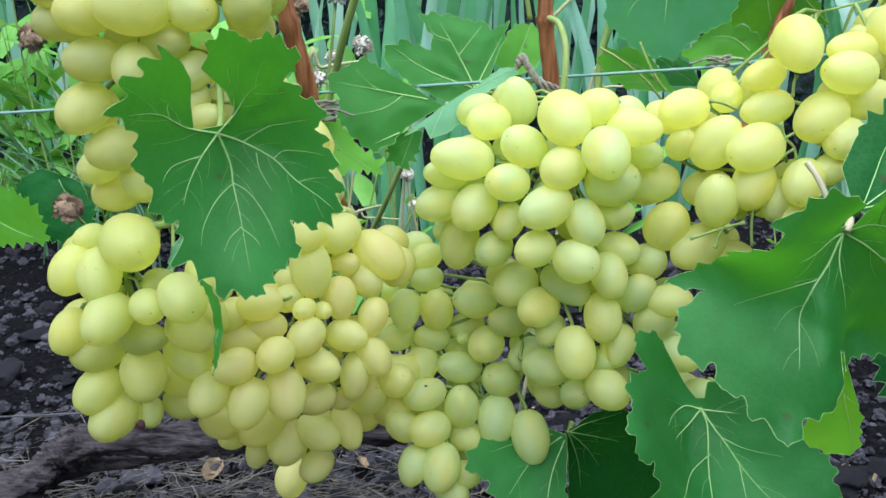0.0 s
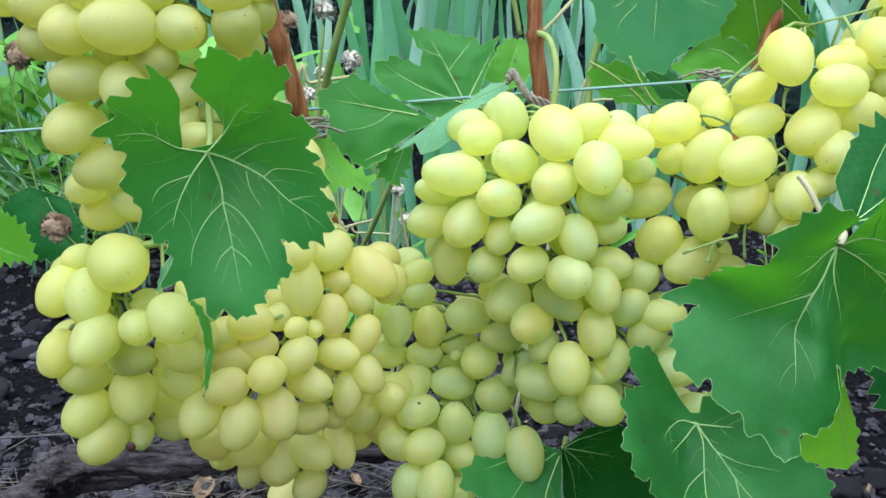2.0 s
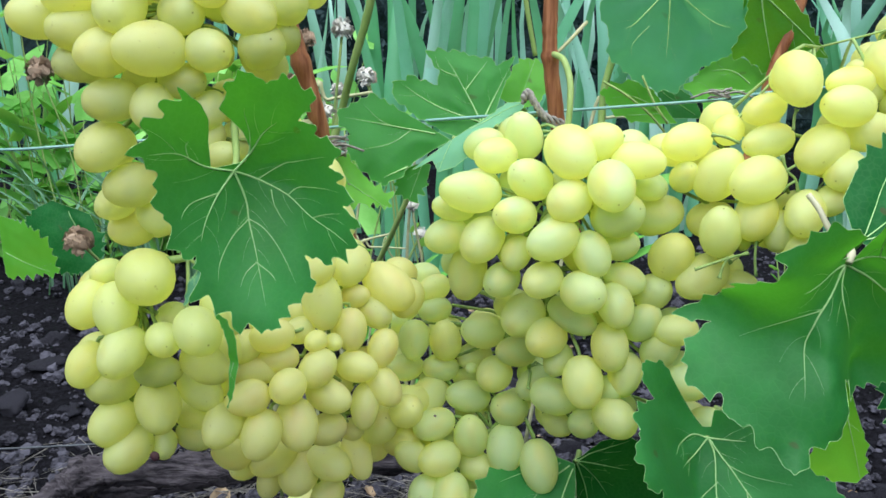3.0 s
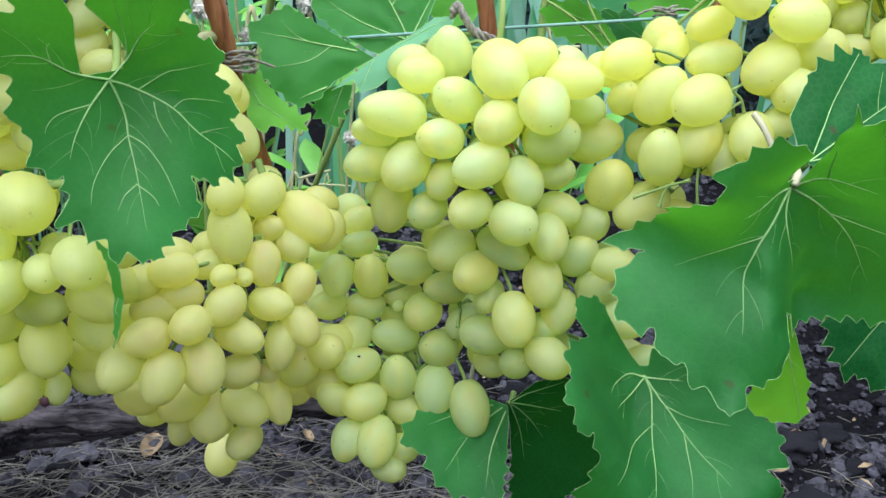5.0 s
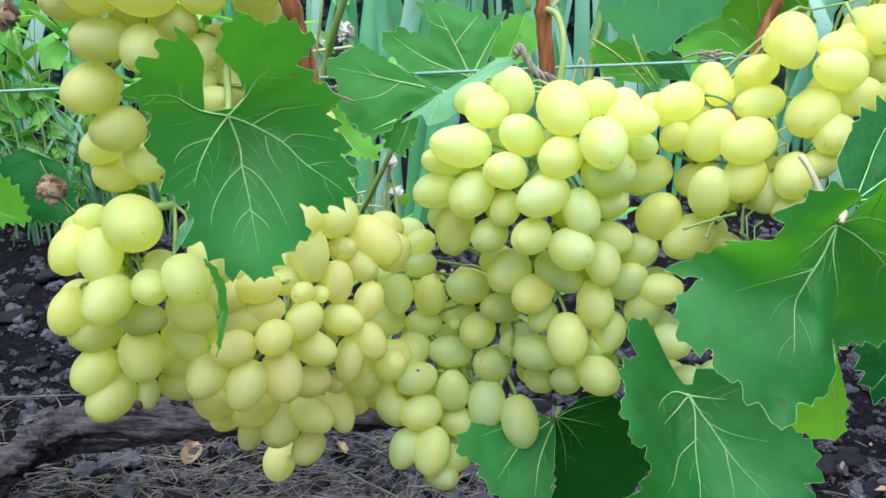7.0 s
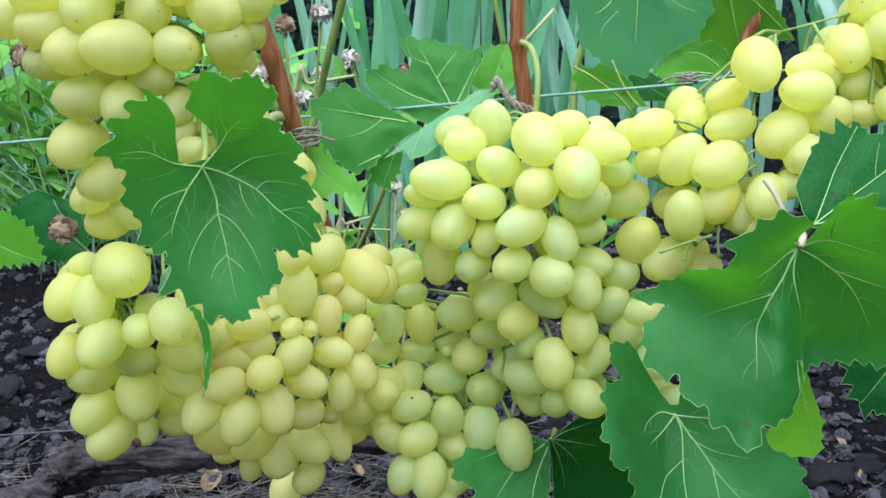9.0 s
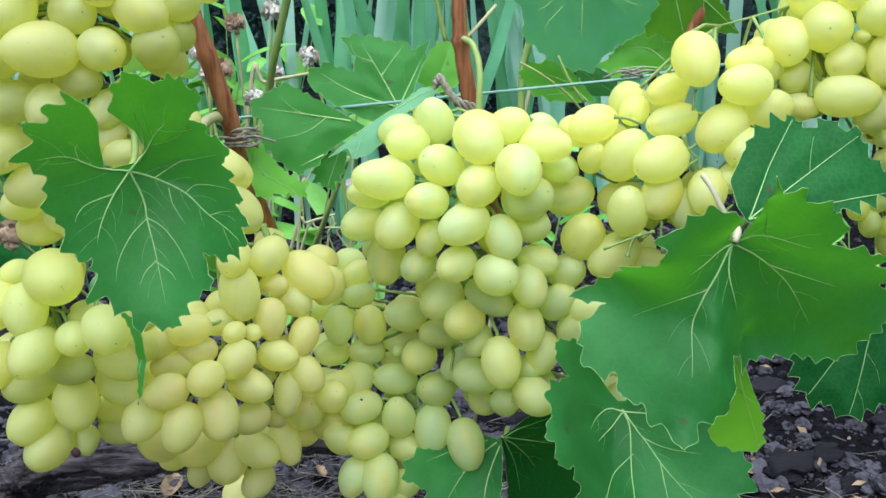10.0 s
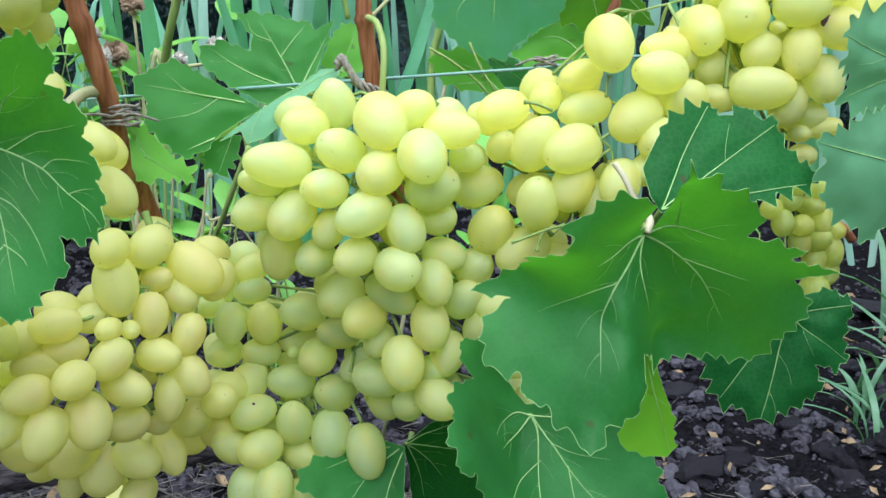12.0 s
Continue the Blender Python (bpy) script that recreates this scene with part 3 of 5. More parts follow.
    (55.4, 16.7, 34.6), (46.8, 15.9, 20.6), (57.5, 36.0, -0.8), (49.0, 62.4, -12.2), (45.3, 87.9, -16.1), (31.3, 89.6, -11.5),
    (18.9, 93.6, -7.9), (4.0, 94.9, -7.4), (-3.6, 78.1, -3.9), (-14.3, 97.5, -3.3), (-13.0, 66.5, 3.4), (-19.7, 71.3, 4.6),
    (-17.0, 37.2, 13.6), (-27.1, 40.5, 16.5), (-36.8, 18.7, 28.0), (-33.9, 7.7, 30.5), (-40.9, 3.4, 35.9), (-35.3, -7.4, 38.7),
    (-42.5, -16.0, 44.2), (-29.0, -7.0, 27.0), (-14.0, 0.0, 9.0), (-4.0, 1.5, 1.4),
], None, teeth=0.7, ripple=0.8, inner=((14.9, -4.5, 15.7), (30.6, -2.4, 29.4), (46.8, 1.7, 39.0), (37.4, -11.4, 22.2), (13.2, 12.6, -2.9), (29.7, 23.7, -8.4), (47.1, 32.2, -11.8), (26.7, 39.5, -8.0), (-2.9, 25.5, 3.2)), veins=(
    ((1.4, -0.7), (19.9, -10.5), (36.5, -11.0), (57.1, -6.0)),
    ((19.9, -10.5), (28.8, -19.4), (48.6, -33.5)),
    ((1.4, -0.7), (5.1, -14.4), (15.3, -24.6)),
    ((1.2, -0.0), (3.6, 15.9), (11.5, 36.0), (29.4, 60.5)),
    ((5.2, 22.6), (4.7, 38.1), (4.3, 57.5)),
    ((1.2, -0.0), (-8.7, 9.8), (-11.5, 31.2)),
    ((-8.7, 9.8), (-19.9, 2.0), (-25.6, -5.9)),
    ((1.4, -0.7), (14.1, 1.4), (31.6, 15.0))), label="large folded green leaf with pale veins")
# low leaf
leaf(vine, (0.1593, 0.504, 0.3231), (-0.616, -0.552, -0.562), (0.308, -0.825, 0.474), [
    (-3.0, -6.5), (-7.9, -40.1), (-10.5, -55.9), (1.6, -66.7), (11.2, -58.5), (11.3, -46.1), (26.0, -54.9), (40.1, -59.0), (44.3, -51.2),
    (62.7, -48.0), (61.2, -41.2), (69.6, -31.7), (62.9, -23.9), (70.0, -9.1), (83.2, -2.3), (90.5, 6.9), (97.5, 24.3), (87.1, 50.7),
    (64.6, 78.2), (34.3, 102.4), (9.8, 96.0), (9.5, 72.1), (-0.8, 82.4), (-3.4, 68.8), (-8.6, 66.1), (-10.8, 56.3), (-15.1, 41.6),
    (-23.0, 22.5), (-22.9, 3.3), (-13.6, -9.0), (-6.0, -2.8),
], None, (0.1728, 0.5300, 0.3324), teeth=0.5, bow=(-0.466, 0.208, 0.945, -0.581, 0.581, 0.340, -0.204, 0.154, -0.003, -0.395, 0.197, -0.384, 0.182, -0.147), veins=(
    ((-0.2, 0.7), (8.5, 11.3), (39.1, 26.8), (63.4, 36.5)),
    ((-0.2, 0.7), (6.9, 18.6), (18.4, 41.4), (27.9, 64.9)),
    ((-0.2, 0.7), (14.1, -0.4), (31.6, -7.0)),
    ((-0.2, 0.7), (6.0, -9.2), (27.3, -14.5)),
    ((-0.2, 0.7), (-5.5, 10.0), (-8.6, 15.5)),
    ((6.9, 18.6), (5.9, 30.5), (-0.1, 46.0)),
    ((19.7, 19.0), (49.1, 10.0), (73.7, 9.1)),
    ((13.5, 32.8), (29.1, 43.8), (45.9, 53.1))))
# bottom leaf
leaf(vine, (0.0893, 0.5750, 0.2719), (-0.689, -0.513, -0.512), (0.120, -0.777, 0.618), [
    (2.6, 0.7), (10.8, -17.1), (32.6, -31.2), (56.0, -39.4), (68.2, -38.1), (73.1, -29.8), (67.9, -18.8), (73.8, -8.3), (75.6, 3.9),
    (71.7, 16.1), (66.0, 23.9), (54.9, 37.3), (42.0, 29.4), (27.7, 20.3), (13.7, 10.3),
], LEAF, (0.0954, 0.6000, 0.2672), bow=(0.02, 0.0, 0.1, 0.03, 0.12), teeth=0.7, veins=(
    ((-0.1, 0.0), (32.5, -5.3), (67.0, -1.3)),
    ((-0.1, 0.0), (32.8, 10.8), (56.5, 25.0)),
    ((-0.1, 0.0), (25.1, -17.2), (52.9, -29.8))))
# bottom dark leaf: the bottom leaf's shaded half, shade put into a darker colour
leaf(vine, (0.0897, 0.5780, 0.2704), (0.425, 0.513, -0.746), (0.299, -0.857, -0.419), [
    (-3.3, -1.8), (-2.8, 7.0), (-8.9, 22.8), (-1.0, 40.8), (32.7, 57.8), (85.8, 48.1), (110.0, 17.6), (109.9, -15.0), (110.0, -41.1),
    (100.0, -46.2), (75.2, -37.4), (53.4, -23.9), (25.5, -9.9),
], LEAF_DARK_AND_SHADED, None, bow=(0.02, 0.0, 0.1, 0.03, 0.12), teeth=0.5, label="leaf half near the soil with shade put into its dark colour", veins=(
    ((0.1, -0.0), (-1.2, 17.1), (3.3, 41.1)),
    ((0.1, -0.0), (17.1, 14.6), (35.5, 27.4)),
    ((0.1, -0.0), (26.6, 4.0), (52.6, 4.5)),
    ((0.1, -0.0), (33.1, -5.8), (60.3, -16.0))))
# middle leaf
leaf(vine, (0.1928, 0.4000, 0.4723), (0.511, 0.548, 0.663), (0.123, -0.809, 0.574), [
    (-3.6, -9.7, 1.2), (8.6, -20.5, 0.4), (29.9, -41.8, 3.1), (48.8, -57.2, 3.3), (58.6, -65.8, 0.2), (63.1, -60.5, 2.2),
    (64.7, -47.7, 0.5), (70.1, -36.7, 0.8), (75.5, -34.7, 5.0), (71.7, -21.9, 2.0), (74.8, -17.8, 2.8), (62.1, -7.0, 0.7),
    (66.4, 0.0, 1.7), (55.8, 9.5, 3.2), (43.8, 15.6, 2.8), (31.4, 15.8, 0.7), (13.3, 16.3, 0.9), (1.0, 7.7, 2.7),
], LEAF_DARK_AND_SHADED, (0.2110, 0.4700, 0.4479), side_veins=0.15)
# far right leaf, its bluish sheen put into the pale colour
leaf(vine, (0.3499, 0.4400, 0.4816), (-0.914, -0.340, 0.224), (0.345, -0.939, -0.016), [
    (31.9, -23.9, 0.7), (48.6, -23.5, -0.1), (59.2, -18.9, 1.2), (70.8, -10.1, 1.7), (88.7, 0.0, -0.1), (80.3, 6.4, 2.5),
    (79.4, 13.4, 0.2), (70.8, 22.0, -0.4), (71.5, 26.5, -1.0), (55.7, 35.0, -1.2), (46.1, 35.3, 2.3), (32.9, 43.4, 1.2),
    (19.8, 32.3, 1.3), (-7.3, 35.5, 0.3),
], LEAF_PALE, (0.3937, 0.4700, 0.4661), side_veins=0.15)
# upper right leaf, bluish sheen put into the pale colour
leaf(vine, (0.3432, 0.4600, 0.5322), (-0.902, -0.284, 0.325), (0.272, -0.959, -0.082), [
    (19.2, -24.1, 5.1), (36.2, -19.2, -0.0), (53.1, -9.4, 5.3), (55.4, 0.0, 4.5), (49.7, 5.1, 6.1), (51.6, 13.0, 5.4),
    (38.8, 17.9, 3.9), (34.3, 27.7, -0.1), (20.6, 31.9, 3.8), (-9.2, 24.8, 2.4),
], LEAF_PALE, (0.3998, 0.5000, 0.5201), side_veins=0.15)
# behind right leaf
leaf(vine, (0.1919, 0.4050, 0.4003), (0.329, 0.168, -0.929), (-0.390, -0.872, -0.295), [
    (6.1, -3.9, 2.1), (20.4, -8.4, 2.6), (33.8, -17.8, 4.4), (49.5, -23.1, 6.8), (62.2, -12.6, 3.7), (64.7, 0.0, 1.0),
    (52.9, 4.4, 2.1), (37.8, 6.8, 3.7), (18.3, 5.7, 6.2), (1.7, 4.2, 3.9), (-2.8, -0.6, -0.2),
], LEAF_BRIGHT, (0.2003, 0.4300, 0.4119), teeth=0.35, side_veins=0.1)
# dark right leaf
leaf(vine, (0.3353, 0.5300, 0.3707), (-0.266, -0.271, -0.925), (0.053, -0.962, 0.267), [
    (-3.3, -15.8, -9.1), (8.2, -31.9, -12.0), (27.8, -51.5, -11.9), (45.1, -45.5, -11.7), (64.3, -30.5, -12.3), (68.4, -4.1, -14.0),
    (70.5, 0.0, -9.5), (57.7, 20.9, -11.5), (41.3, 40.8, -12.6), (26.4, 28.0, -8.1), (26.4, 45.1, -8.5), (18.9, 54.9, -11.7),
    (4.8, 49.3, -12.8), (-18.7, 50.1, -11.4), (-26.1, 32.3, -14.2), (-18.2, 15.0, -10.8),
], LEAF_DARK_AND_SHADED, (0.3586, 0.5800, 0.3981), side_veins=0.15)
# back leaf
leaf(vine, (0.0026, 0.5980, 0.5008), (-0.978, 0.023, 0.209), (0.040, -0.956, 0.290), [
    (1.6, 1.9), (26.7, -6.7), (52.1, -14.4), (59.1, -16.8), (66.3, -11.1), (79.4, 2.8), (75.4, 9.5), (67.4, 14.6), (67.9, 22.7),
    (65.4, 29.4), (52.9, 37.3), (40.2, 44.1), (30.0, 34.5), (22.9, 22.1), (11.5, 10.8),
], LEAF_MID, (0.0231, 0.6300, 0.4919), bow=(0.02, 0.0, 0.1, 0.03, 0.12), teeth=0.45, ripple=1.2, veins=(
    ((-0.0, -0.1), (33.0, 0.7), (73.9, 4.3)),
    ((-0.0, -0.1), (17.7, 18.9), (40.6, 38.3)),
    ((33.0, 0.7), (48.4, 0.6), (63.2, -7.2)),
    ((29.1, 0.5), (41.7, 14.7), (62.2, 25.1))))
# back curl leaf
leaf(vine, (0.0025, 0.5900, 0.5016), (-0.789, -0.235, -0.568), (-0.300, -0.659, 0.689), [
    (35.3, -2.0), (18.7, -0.4), (-1.1, 0.5), (-24.2, 3.1), (-44.4, 4.0), (-52.8, 10.1), (-48.6, 13.3), (-33.0, 13.1), (-19.6, 12.6),
    (-10.0, 13.2), (-0.0, 16.9), (13.0, 17.3), (23.3, 13.3), (21.0, 4.1), (28.3, 2.0),
], LEAF_PALE, None, bow=(0.0, 0.0, -0.05, 0.0, -0.9), teeth=0.25, side_veins=0.15)
# back upper leaf
leaf(vine, (0.0231, 0.6300, 0.5079), (-0.447, 0.442, 0.778), (0.020, -0.864, 0.503), [
    (-1.9, 21.4), (21.1, 40.9), (39.1, 50.8), (51.1, 46.1), (51.9, 35.6), (50.6, 27.4), (38.2, 16.1), (46.3, 11.5), (64.0, 13.4),
    (62.4, 2.4), (54.8, -10.2), (47.1, -18.2), (40.5, -29.4), (33.1, -28.8), (32.9, -43.8), (21.4, -33.6), (15.7, -25.2), (1.6, -11.3),
    (-3.7, 1.9),
], LEAF_MID, (0.0512, 0.6300, 0.5136), bow=(0.02, 0.0, 0.1, 0.03, 0.12), teeth=0.4, ripple=1.3, veins=(
    ((0.1, -0.0), (26.3, -0.1), (54.2, 1.6)),
    ((0.1, -0.0), (28.2, 26.1), (48.9, 40.2)),
    ((0.1, -0.0), (15.9, -20.7), (29.5, -39.7)),
    ((26.3, -0.1), (35.9, -18.8), (39.5, -25.2)),
    ((38.1, 0.7), (48.4, 9.1), (59.0, 8.2))))
# back bright leaf
leaf(vine, (0.0517, 0.6600, 0.5195), (0.301, 0.449, 0.841), (0.000, -0.882, 0.471), [
    (0.0, 14.8), (18.8, 14.1), (32.8, 9.5), (38.1, -2.2), (36.2, -11.5), (14.5, -18.5), (3.2, -14.3), (-5.2, -1.5),
], LEAF_BRIGHT, (0.0706, 0.6600, 0.5131), bow=(0.02, 0.0, 0.1, 0.03, 0.12), teeth=0.4, side_veins=0.15)
# top leaf
leaf(vine, (0.1608, 0.6600, 0.6026), (-0.014, 0.203, -0.979), (0.020, -0.979, -0.203), [
    (-11.9, -30.2), (14.8, -52.0), (33.3, -42.6), (45.9, -44.5), (54.2, -35.9), (68.1, -19.5), (73.2, -4.6), (73.9, 9.2), (59.8, 21.9),
    (55.6, 29.6), (48.6, 44.7), (27.4, 54.3), (6.7, 55.3), (-14.0, 34.2),
], LEAF_BLUE, (0.1623, 0.6600, 0.6142), bow=(0.02, 0.0, 0.1, 0.03, 0.12), teeth=0.35, ripple=1.5, veins=(
    ((0.0, 0.0), (23.6, -22.8), (29.3, -33.0)),
    ((0.0, 0.0), (31.6, 0.9), (51.5, 0.1)),
    ((27.7, -14.0), (39.4, -25.9), (49.3, -26.3)),
    ((0.0, 0.0), (23.2, 30.6), (28.5, 46.7))))
# top right leaf
leaf(vine, (0.2247, 0.6550, 0.5979), (0.240, 0.300, -0.923), (0.020, -0.952, -0.304), [
    (-7.2, -11.6), (23.9, -16.2), (32.0, -27.8), (40.4, -23.3), (46.9, -13.1), (58.7, -4.0), (61.8, 3.8), (57.0, 13.5), (52.8, 23.1),
    (57.3, 41.3), (44.7, 36.7), (33.5, 32.6), (18.6, 25.6), (-4.1, 16.1),
], LEAF_OLIVE, (0.2256, 0.6600, 0.6098), bow=(0.02, 0.0, 0.1, 0.03, 0.12), teeth=0.5, side_veins=0.3)
# bright leaf, backlight put into its colour
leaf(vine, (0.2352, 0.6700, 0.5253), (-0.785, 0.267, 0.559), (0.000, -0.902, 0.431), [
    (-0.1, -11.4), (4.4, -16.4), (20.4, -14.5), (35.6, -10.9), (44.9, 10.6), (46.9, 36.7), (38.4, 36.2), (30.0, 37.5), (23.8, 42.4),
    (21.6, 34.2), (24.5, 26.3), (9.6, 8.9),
], LEAF_BRIGHT, (0.2383, 0.6600, 0.5217), bow=(0.02, 0.0, 0.1, 0.03, 0.12), teeth=0.4, label="bright green leaf with light from behind put into its colour", veins=(
    ((-0.0, -0.2), (25.7, 0.8), (39.9, 11.5)),
    ((-0.0, -0.2), (24.9, 17.6), (39.2, 32.7))))
# bright left leaf, backlight put into its colour
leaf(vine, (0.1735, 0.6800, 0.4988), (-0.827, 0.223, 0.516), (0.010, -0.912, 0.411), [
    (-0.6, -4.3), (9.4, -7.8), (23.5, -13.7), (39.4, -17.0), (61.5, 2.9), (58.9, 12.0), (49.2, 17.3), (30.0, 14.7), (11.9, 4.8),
], LEAF_BRIGHT, (0.1703, 0.6600, 0.4953), bow=(0.02, 0.0, 0.1, 0.03, 0.12), teeth=0.5, label="bright green leaf with light from behind put into its colour", veins=(
    ((-0.0, -0.2), (26.6, -4.4), (56.7, 2.9)),
    ((14.6, -2.1), (27.2, -9.5), (35.5, -14.4)),
    ((15.1, -2.9), (29.1, 8.4), (36.4, 13.9))))
# shaded middle leaf
leaf(vine, (0.1929, 0.6900, 0.5073), (-0.801, 0.258, 0.540), (0.000, -0.902, 0.431), [
    (-6.1, -1.2), (8.7, -10.9), (27.7, -9.5), (42.5, 1.9), (30.7, 6.4), (13.8, 14.0),
], LEAF, None, bow=(0.02, 0.0, 0.1, 0.03, 0.12), teeth=0.5, side_veins=0.15)
# shoot leaf
leaf(vine, (-0.0657, 0.5600, 0.4760), (0.757, 0.620, 0.205), (0.429, -0.709, 0.560), [
    (-11.7, -4.7, 1.6), (-10.2, -14.4, -1.6), (3.7, -17.7, 1.9), (15.9, -26.8, 1.2), (22.1, -19.4, 3.1), (13.7, 0.0, -2.1),
    (9.0, 15.5, 1.1), (0.1, 23.7, 4.3), (-5.7, 7.4, -1.5),
], LEAF_BRIGHT, (-0.0770, 0.5700, 0.4708), side_veins=0.15)
# back low leaf
leaf(vine, (-0.0188, 0.6000, 0.4834), (-0.343, -0.348, -0.873), (-0.013, -0.927, 0.375), [
    (2.1, -3.8, -0.2), (11.4, -13.7, -0.1), (19.4, -14.7, -0.7), (26.9, -8.2, -0.3), (28.9, 0.0, -0.0), (20.2, 8.2, -0.2),
    (9.9, 7.2, -0.5), (-1.2, 5.6, -0.4),
], LEAF_MID, side_veins=0.15)
# edge leaf
leaf(vine, (-0.5123, 0.9500, 0.3508), (0.904, -0.259, -0.341), (-0.252, -0.965, 0.067), [
    (37.6, -27.7, 1.0), (70.5, -9.9, 2.0), (93.2, 0.0, -4.3), (78.6, 26.3, -1.1), (59.0, 39.9, 3.8), (34.2, 39.6, 0.1),
    (4.3, 34.8, -2.1),
], LEAF_BRIGHT, side_veins=0.15)
# edge dark leaf
leaf(vine, (-0.4387, 1.0000, 0.3754), (-0.260, -0.251, -0.932), (-0.021, -0.964, 0.265), [
    (-7.6, -20.2, 3.8), (6.6, -37.4, 1.7), (29.6, -50.4, -3.1), (51.7, -32.8, -0.1), (69.6, 0.0, 2.6), (69.5, 25.5, 0.3),
    (55.0, 55.3, 1.3), (23.4, 49.5, -0.3), (-3.4, 25.1, -1.4),
], LEAF_DARK_AND_SHADED, side_veins=0.15)
# bract leaf
leaf(vine, (-0.1260, 0.4160, 0.4549), (-0.336, 0.014, -0.942), (-0.430, -0.892, 0.140), [
    (-14.4, 4.1, 4.4), (-10.7, 0.2, 4.2), (0.7, -0.7, 4.8), (10.5, 0.0, 4.7), (18.5, 0.7, 4.4), (9.4, 5.1, 4.3),
    (-2.0, 8.1, 4.8), (-11.2, 8.0, 4.7),
], LEAF_PALE, teeth=0.25, ripple=0.4)
# bract low leaf
leaf(vine, (-0.1117, 0.4180, 0.4068), (-0.158, -0.096, -0.983), (-0.178, -0.976, 0.124), [
    (-24.1, -15.6, -1.7), (-17.4, -8.3, 1.3), (-8.9, -2.8, 3.5), (9.7, -0.5, 2.2), (24.7, -0.0, 0.6), (16.8, 2.2, 1.0),
    (0.3, 3.2, 2.4), (-13.8, 0.7, 3.3), (-22.1, -6.5, 1.4),
], LEAF_MID, teeth=0.25, ripple=0.4)

# ---- trellis ----
wire = thing("trellis_wire", (-0.4643, 0.6300, 0.4894), "pale green coated trellis wire stretched behind the grapes", "wire")
bm = bmesh.new()
tube(bm, [(-0.6313, 0.6400, 0.4838), (-0.3082, 0.6320, 0.4909), (-0.0170, 0.6260, 0.5101), (0.0866, 0.6260, 0.5167), (0.1938, 0.6260, 0.5235), (0.2215, 0.6280, 0.5276), (0.5629, 0.6400, 0.5556)], 0.0011, 8)
part("strand", bm, WIRE, wire)
low_wire = thing("low_wire", (-0.5242, 0.7800, 0.1830), "dull steel wire stretched low above the soil", "wire")
bm = bmesh.new()
tube(bm, [(-0.7382, 0.7800, 0.1761), (-0.4227, 0.7900, 0.1803), (-0.3454, 0.8000, 0.1796), (-0.2259, 0.8700, 0.1515)], 0.0010, 6)
part("strand", bm, STEEL_WIRE, low_wire)



def tie(place, radius, height, turns, seed, label):
    """Twine wound round a cane and the wire, with loose ends."""
    rnd = random.Random(seed)
    ob = thing("twine_tie", place, label, "twine", "ties on the trellis")
    p = Vector(place)
    bm = bmesh.new()
    line = []
    for i in range(turns * 12 + 1):
        a = 2 * math.pi * i / 12
        r = radius * rnd.uniform(0.92, 1.25)
        line.append(p + Vector((r * 1.25 * math.cos(a), r * math.sin(a), height * (i / (turns * 12) - 0.5) + rnd.uniform(-0.001, 0.001))))
    tube(bm, line, 0.0009, 5, 0.2)
    part("wound_twine", bm, TWINE, ob)
    for sign in (-1, 1):
        bm = bmesh.new()
        tube(bm, bend([p + Vector((0.3 * radius * sign, -radius, 0)), p + Vector((sign * 0.010, -radius - 0.004, 0.002)), p + Vector((sign * 0.022, -radius, rnd.uniform(-0.006, 0.004)))], 5), 0.0008, 5, 0.2)
        part("loose_end", bm, TWINE, ob)
    return ob


tie((-0.0759, 0.5520, 0.5012), 0.0074, 0.013, 5, 3, "grey twine wound round a red-brown cane")
tie((0.1903, 0.6240, 0.5275), 0.0052, 0.006, 3, 5, "dry grey tendril wound round the wire")

bm = bmesh.new()
core = bend([(0.0484, 0.5850, 0.5276), (0.0522, 0.5830, 0.5306), (0.0564, 0.5800, 0.5240), (0.0619, 0.5800, 0.5163), (0.0713, 0.5800, 0.5121), (0.0801, 0.5850, 0.5090)], 8)
for k in range(3):
    tube(bm, [q + Vector((0.0, 0.0022 * math.cos(i * 0.55 + 2.1 * k), 0.0026 * math.sin(i * 0.55 + 2.1 * k))) for i, q in enumerate(core)], lambda t: 0.0017 - 0.0008 * t, 6, 0.3)
part("dry_tendril", bm, TWINE, vine, "dry grey twisted tendril")


# ---- bunches of grapes ----


def berry_mesh(name, egg, seed, material):
    """A grape of radius 1 with its tip along +z, a little narrower there, with a small dimple at both ends."""
    bm = bmesh.new()
    bmesh.ops.create_uvsphere(bm, u_segments=24, v_segments=16, radius=1)
    off = Vector((seed * 5.1, seed * 2.3, seed))
    for v in bm.verts:
        c = v.co
        w = 1 - egg * c.z + 0.018 * noise.noise(c * 1.3 + off)
        end = abs(c.z)
        c.x, c.y = c.x * w, c.y * w
        if end > 0.96:
            c.z -= math.copysign(0.035 * (end - 0.96) / 0.04, c.z)
    return mesh_of(name, bm, material)


BERRIES = {
    m.name: [berry_mesh("grape", egg, k + 3 * i, m) for k, egg in enumerate((0.02, 0.07, 0.12))]
    for i, m in enumerate((GRAPE_YELLOW, GRAPE_PALE, GRAPE_GOLD, GRAPE_CREAM, GRAPE_GREEN, GRAPE_UNRIPE))
}
picked = []


def grape(x, y, z, length, width, turn, lean):
    """Notes one grape of the bunch in hand: middle, length and width in mm, turn in the upright plane, lean towards the path."""
    picked.append((Vector((x, y, z)), length / 2000, width / 2000, turn, lean))


def bunch(label, hang, material, fill=1, thick=1.0):
    """Hangs the noted grapes on a branched stem below the point hang, with more grapes on the far side."""
    rnd = random.Random(len(picked))
    ob = thing("grape_bunch", hang, label, "grapes", "grape bunches on the vine")
    cores = [p[0] for p in picked]
    top, low = max(c.z for c in cores), min(c.z for c in cores)
    # The main stem runs through the middle of the bunch.
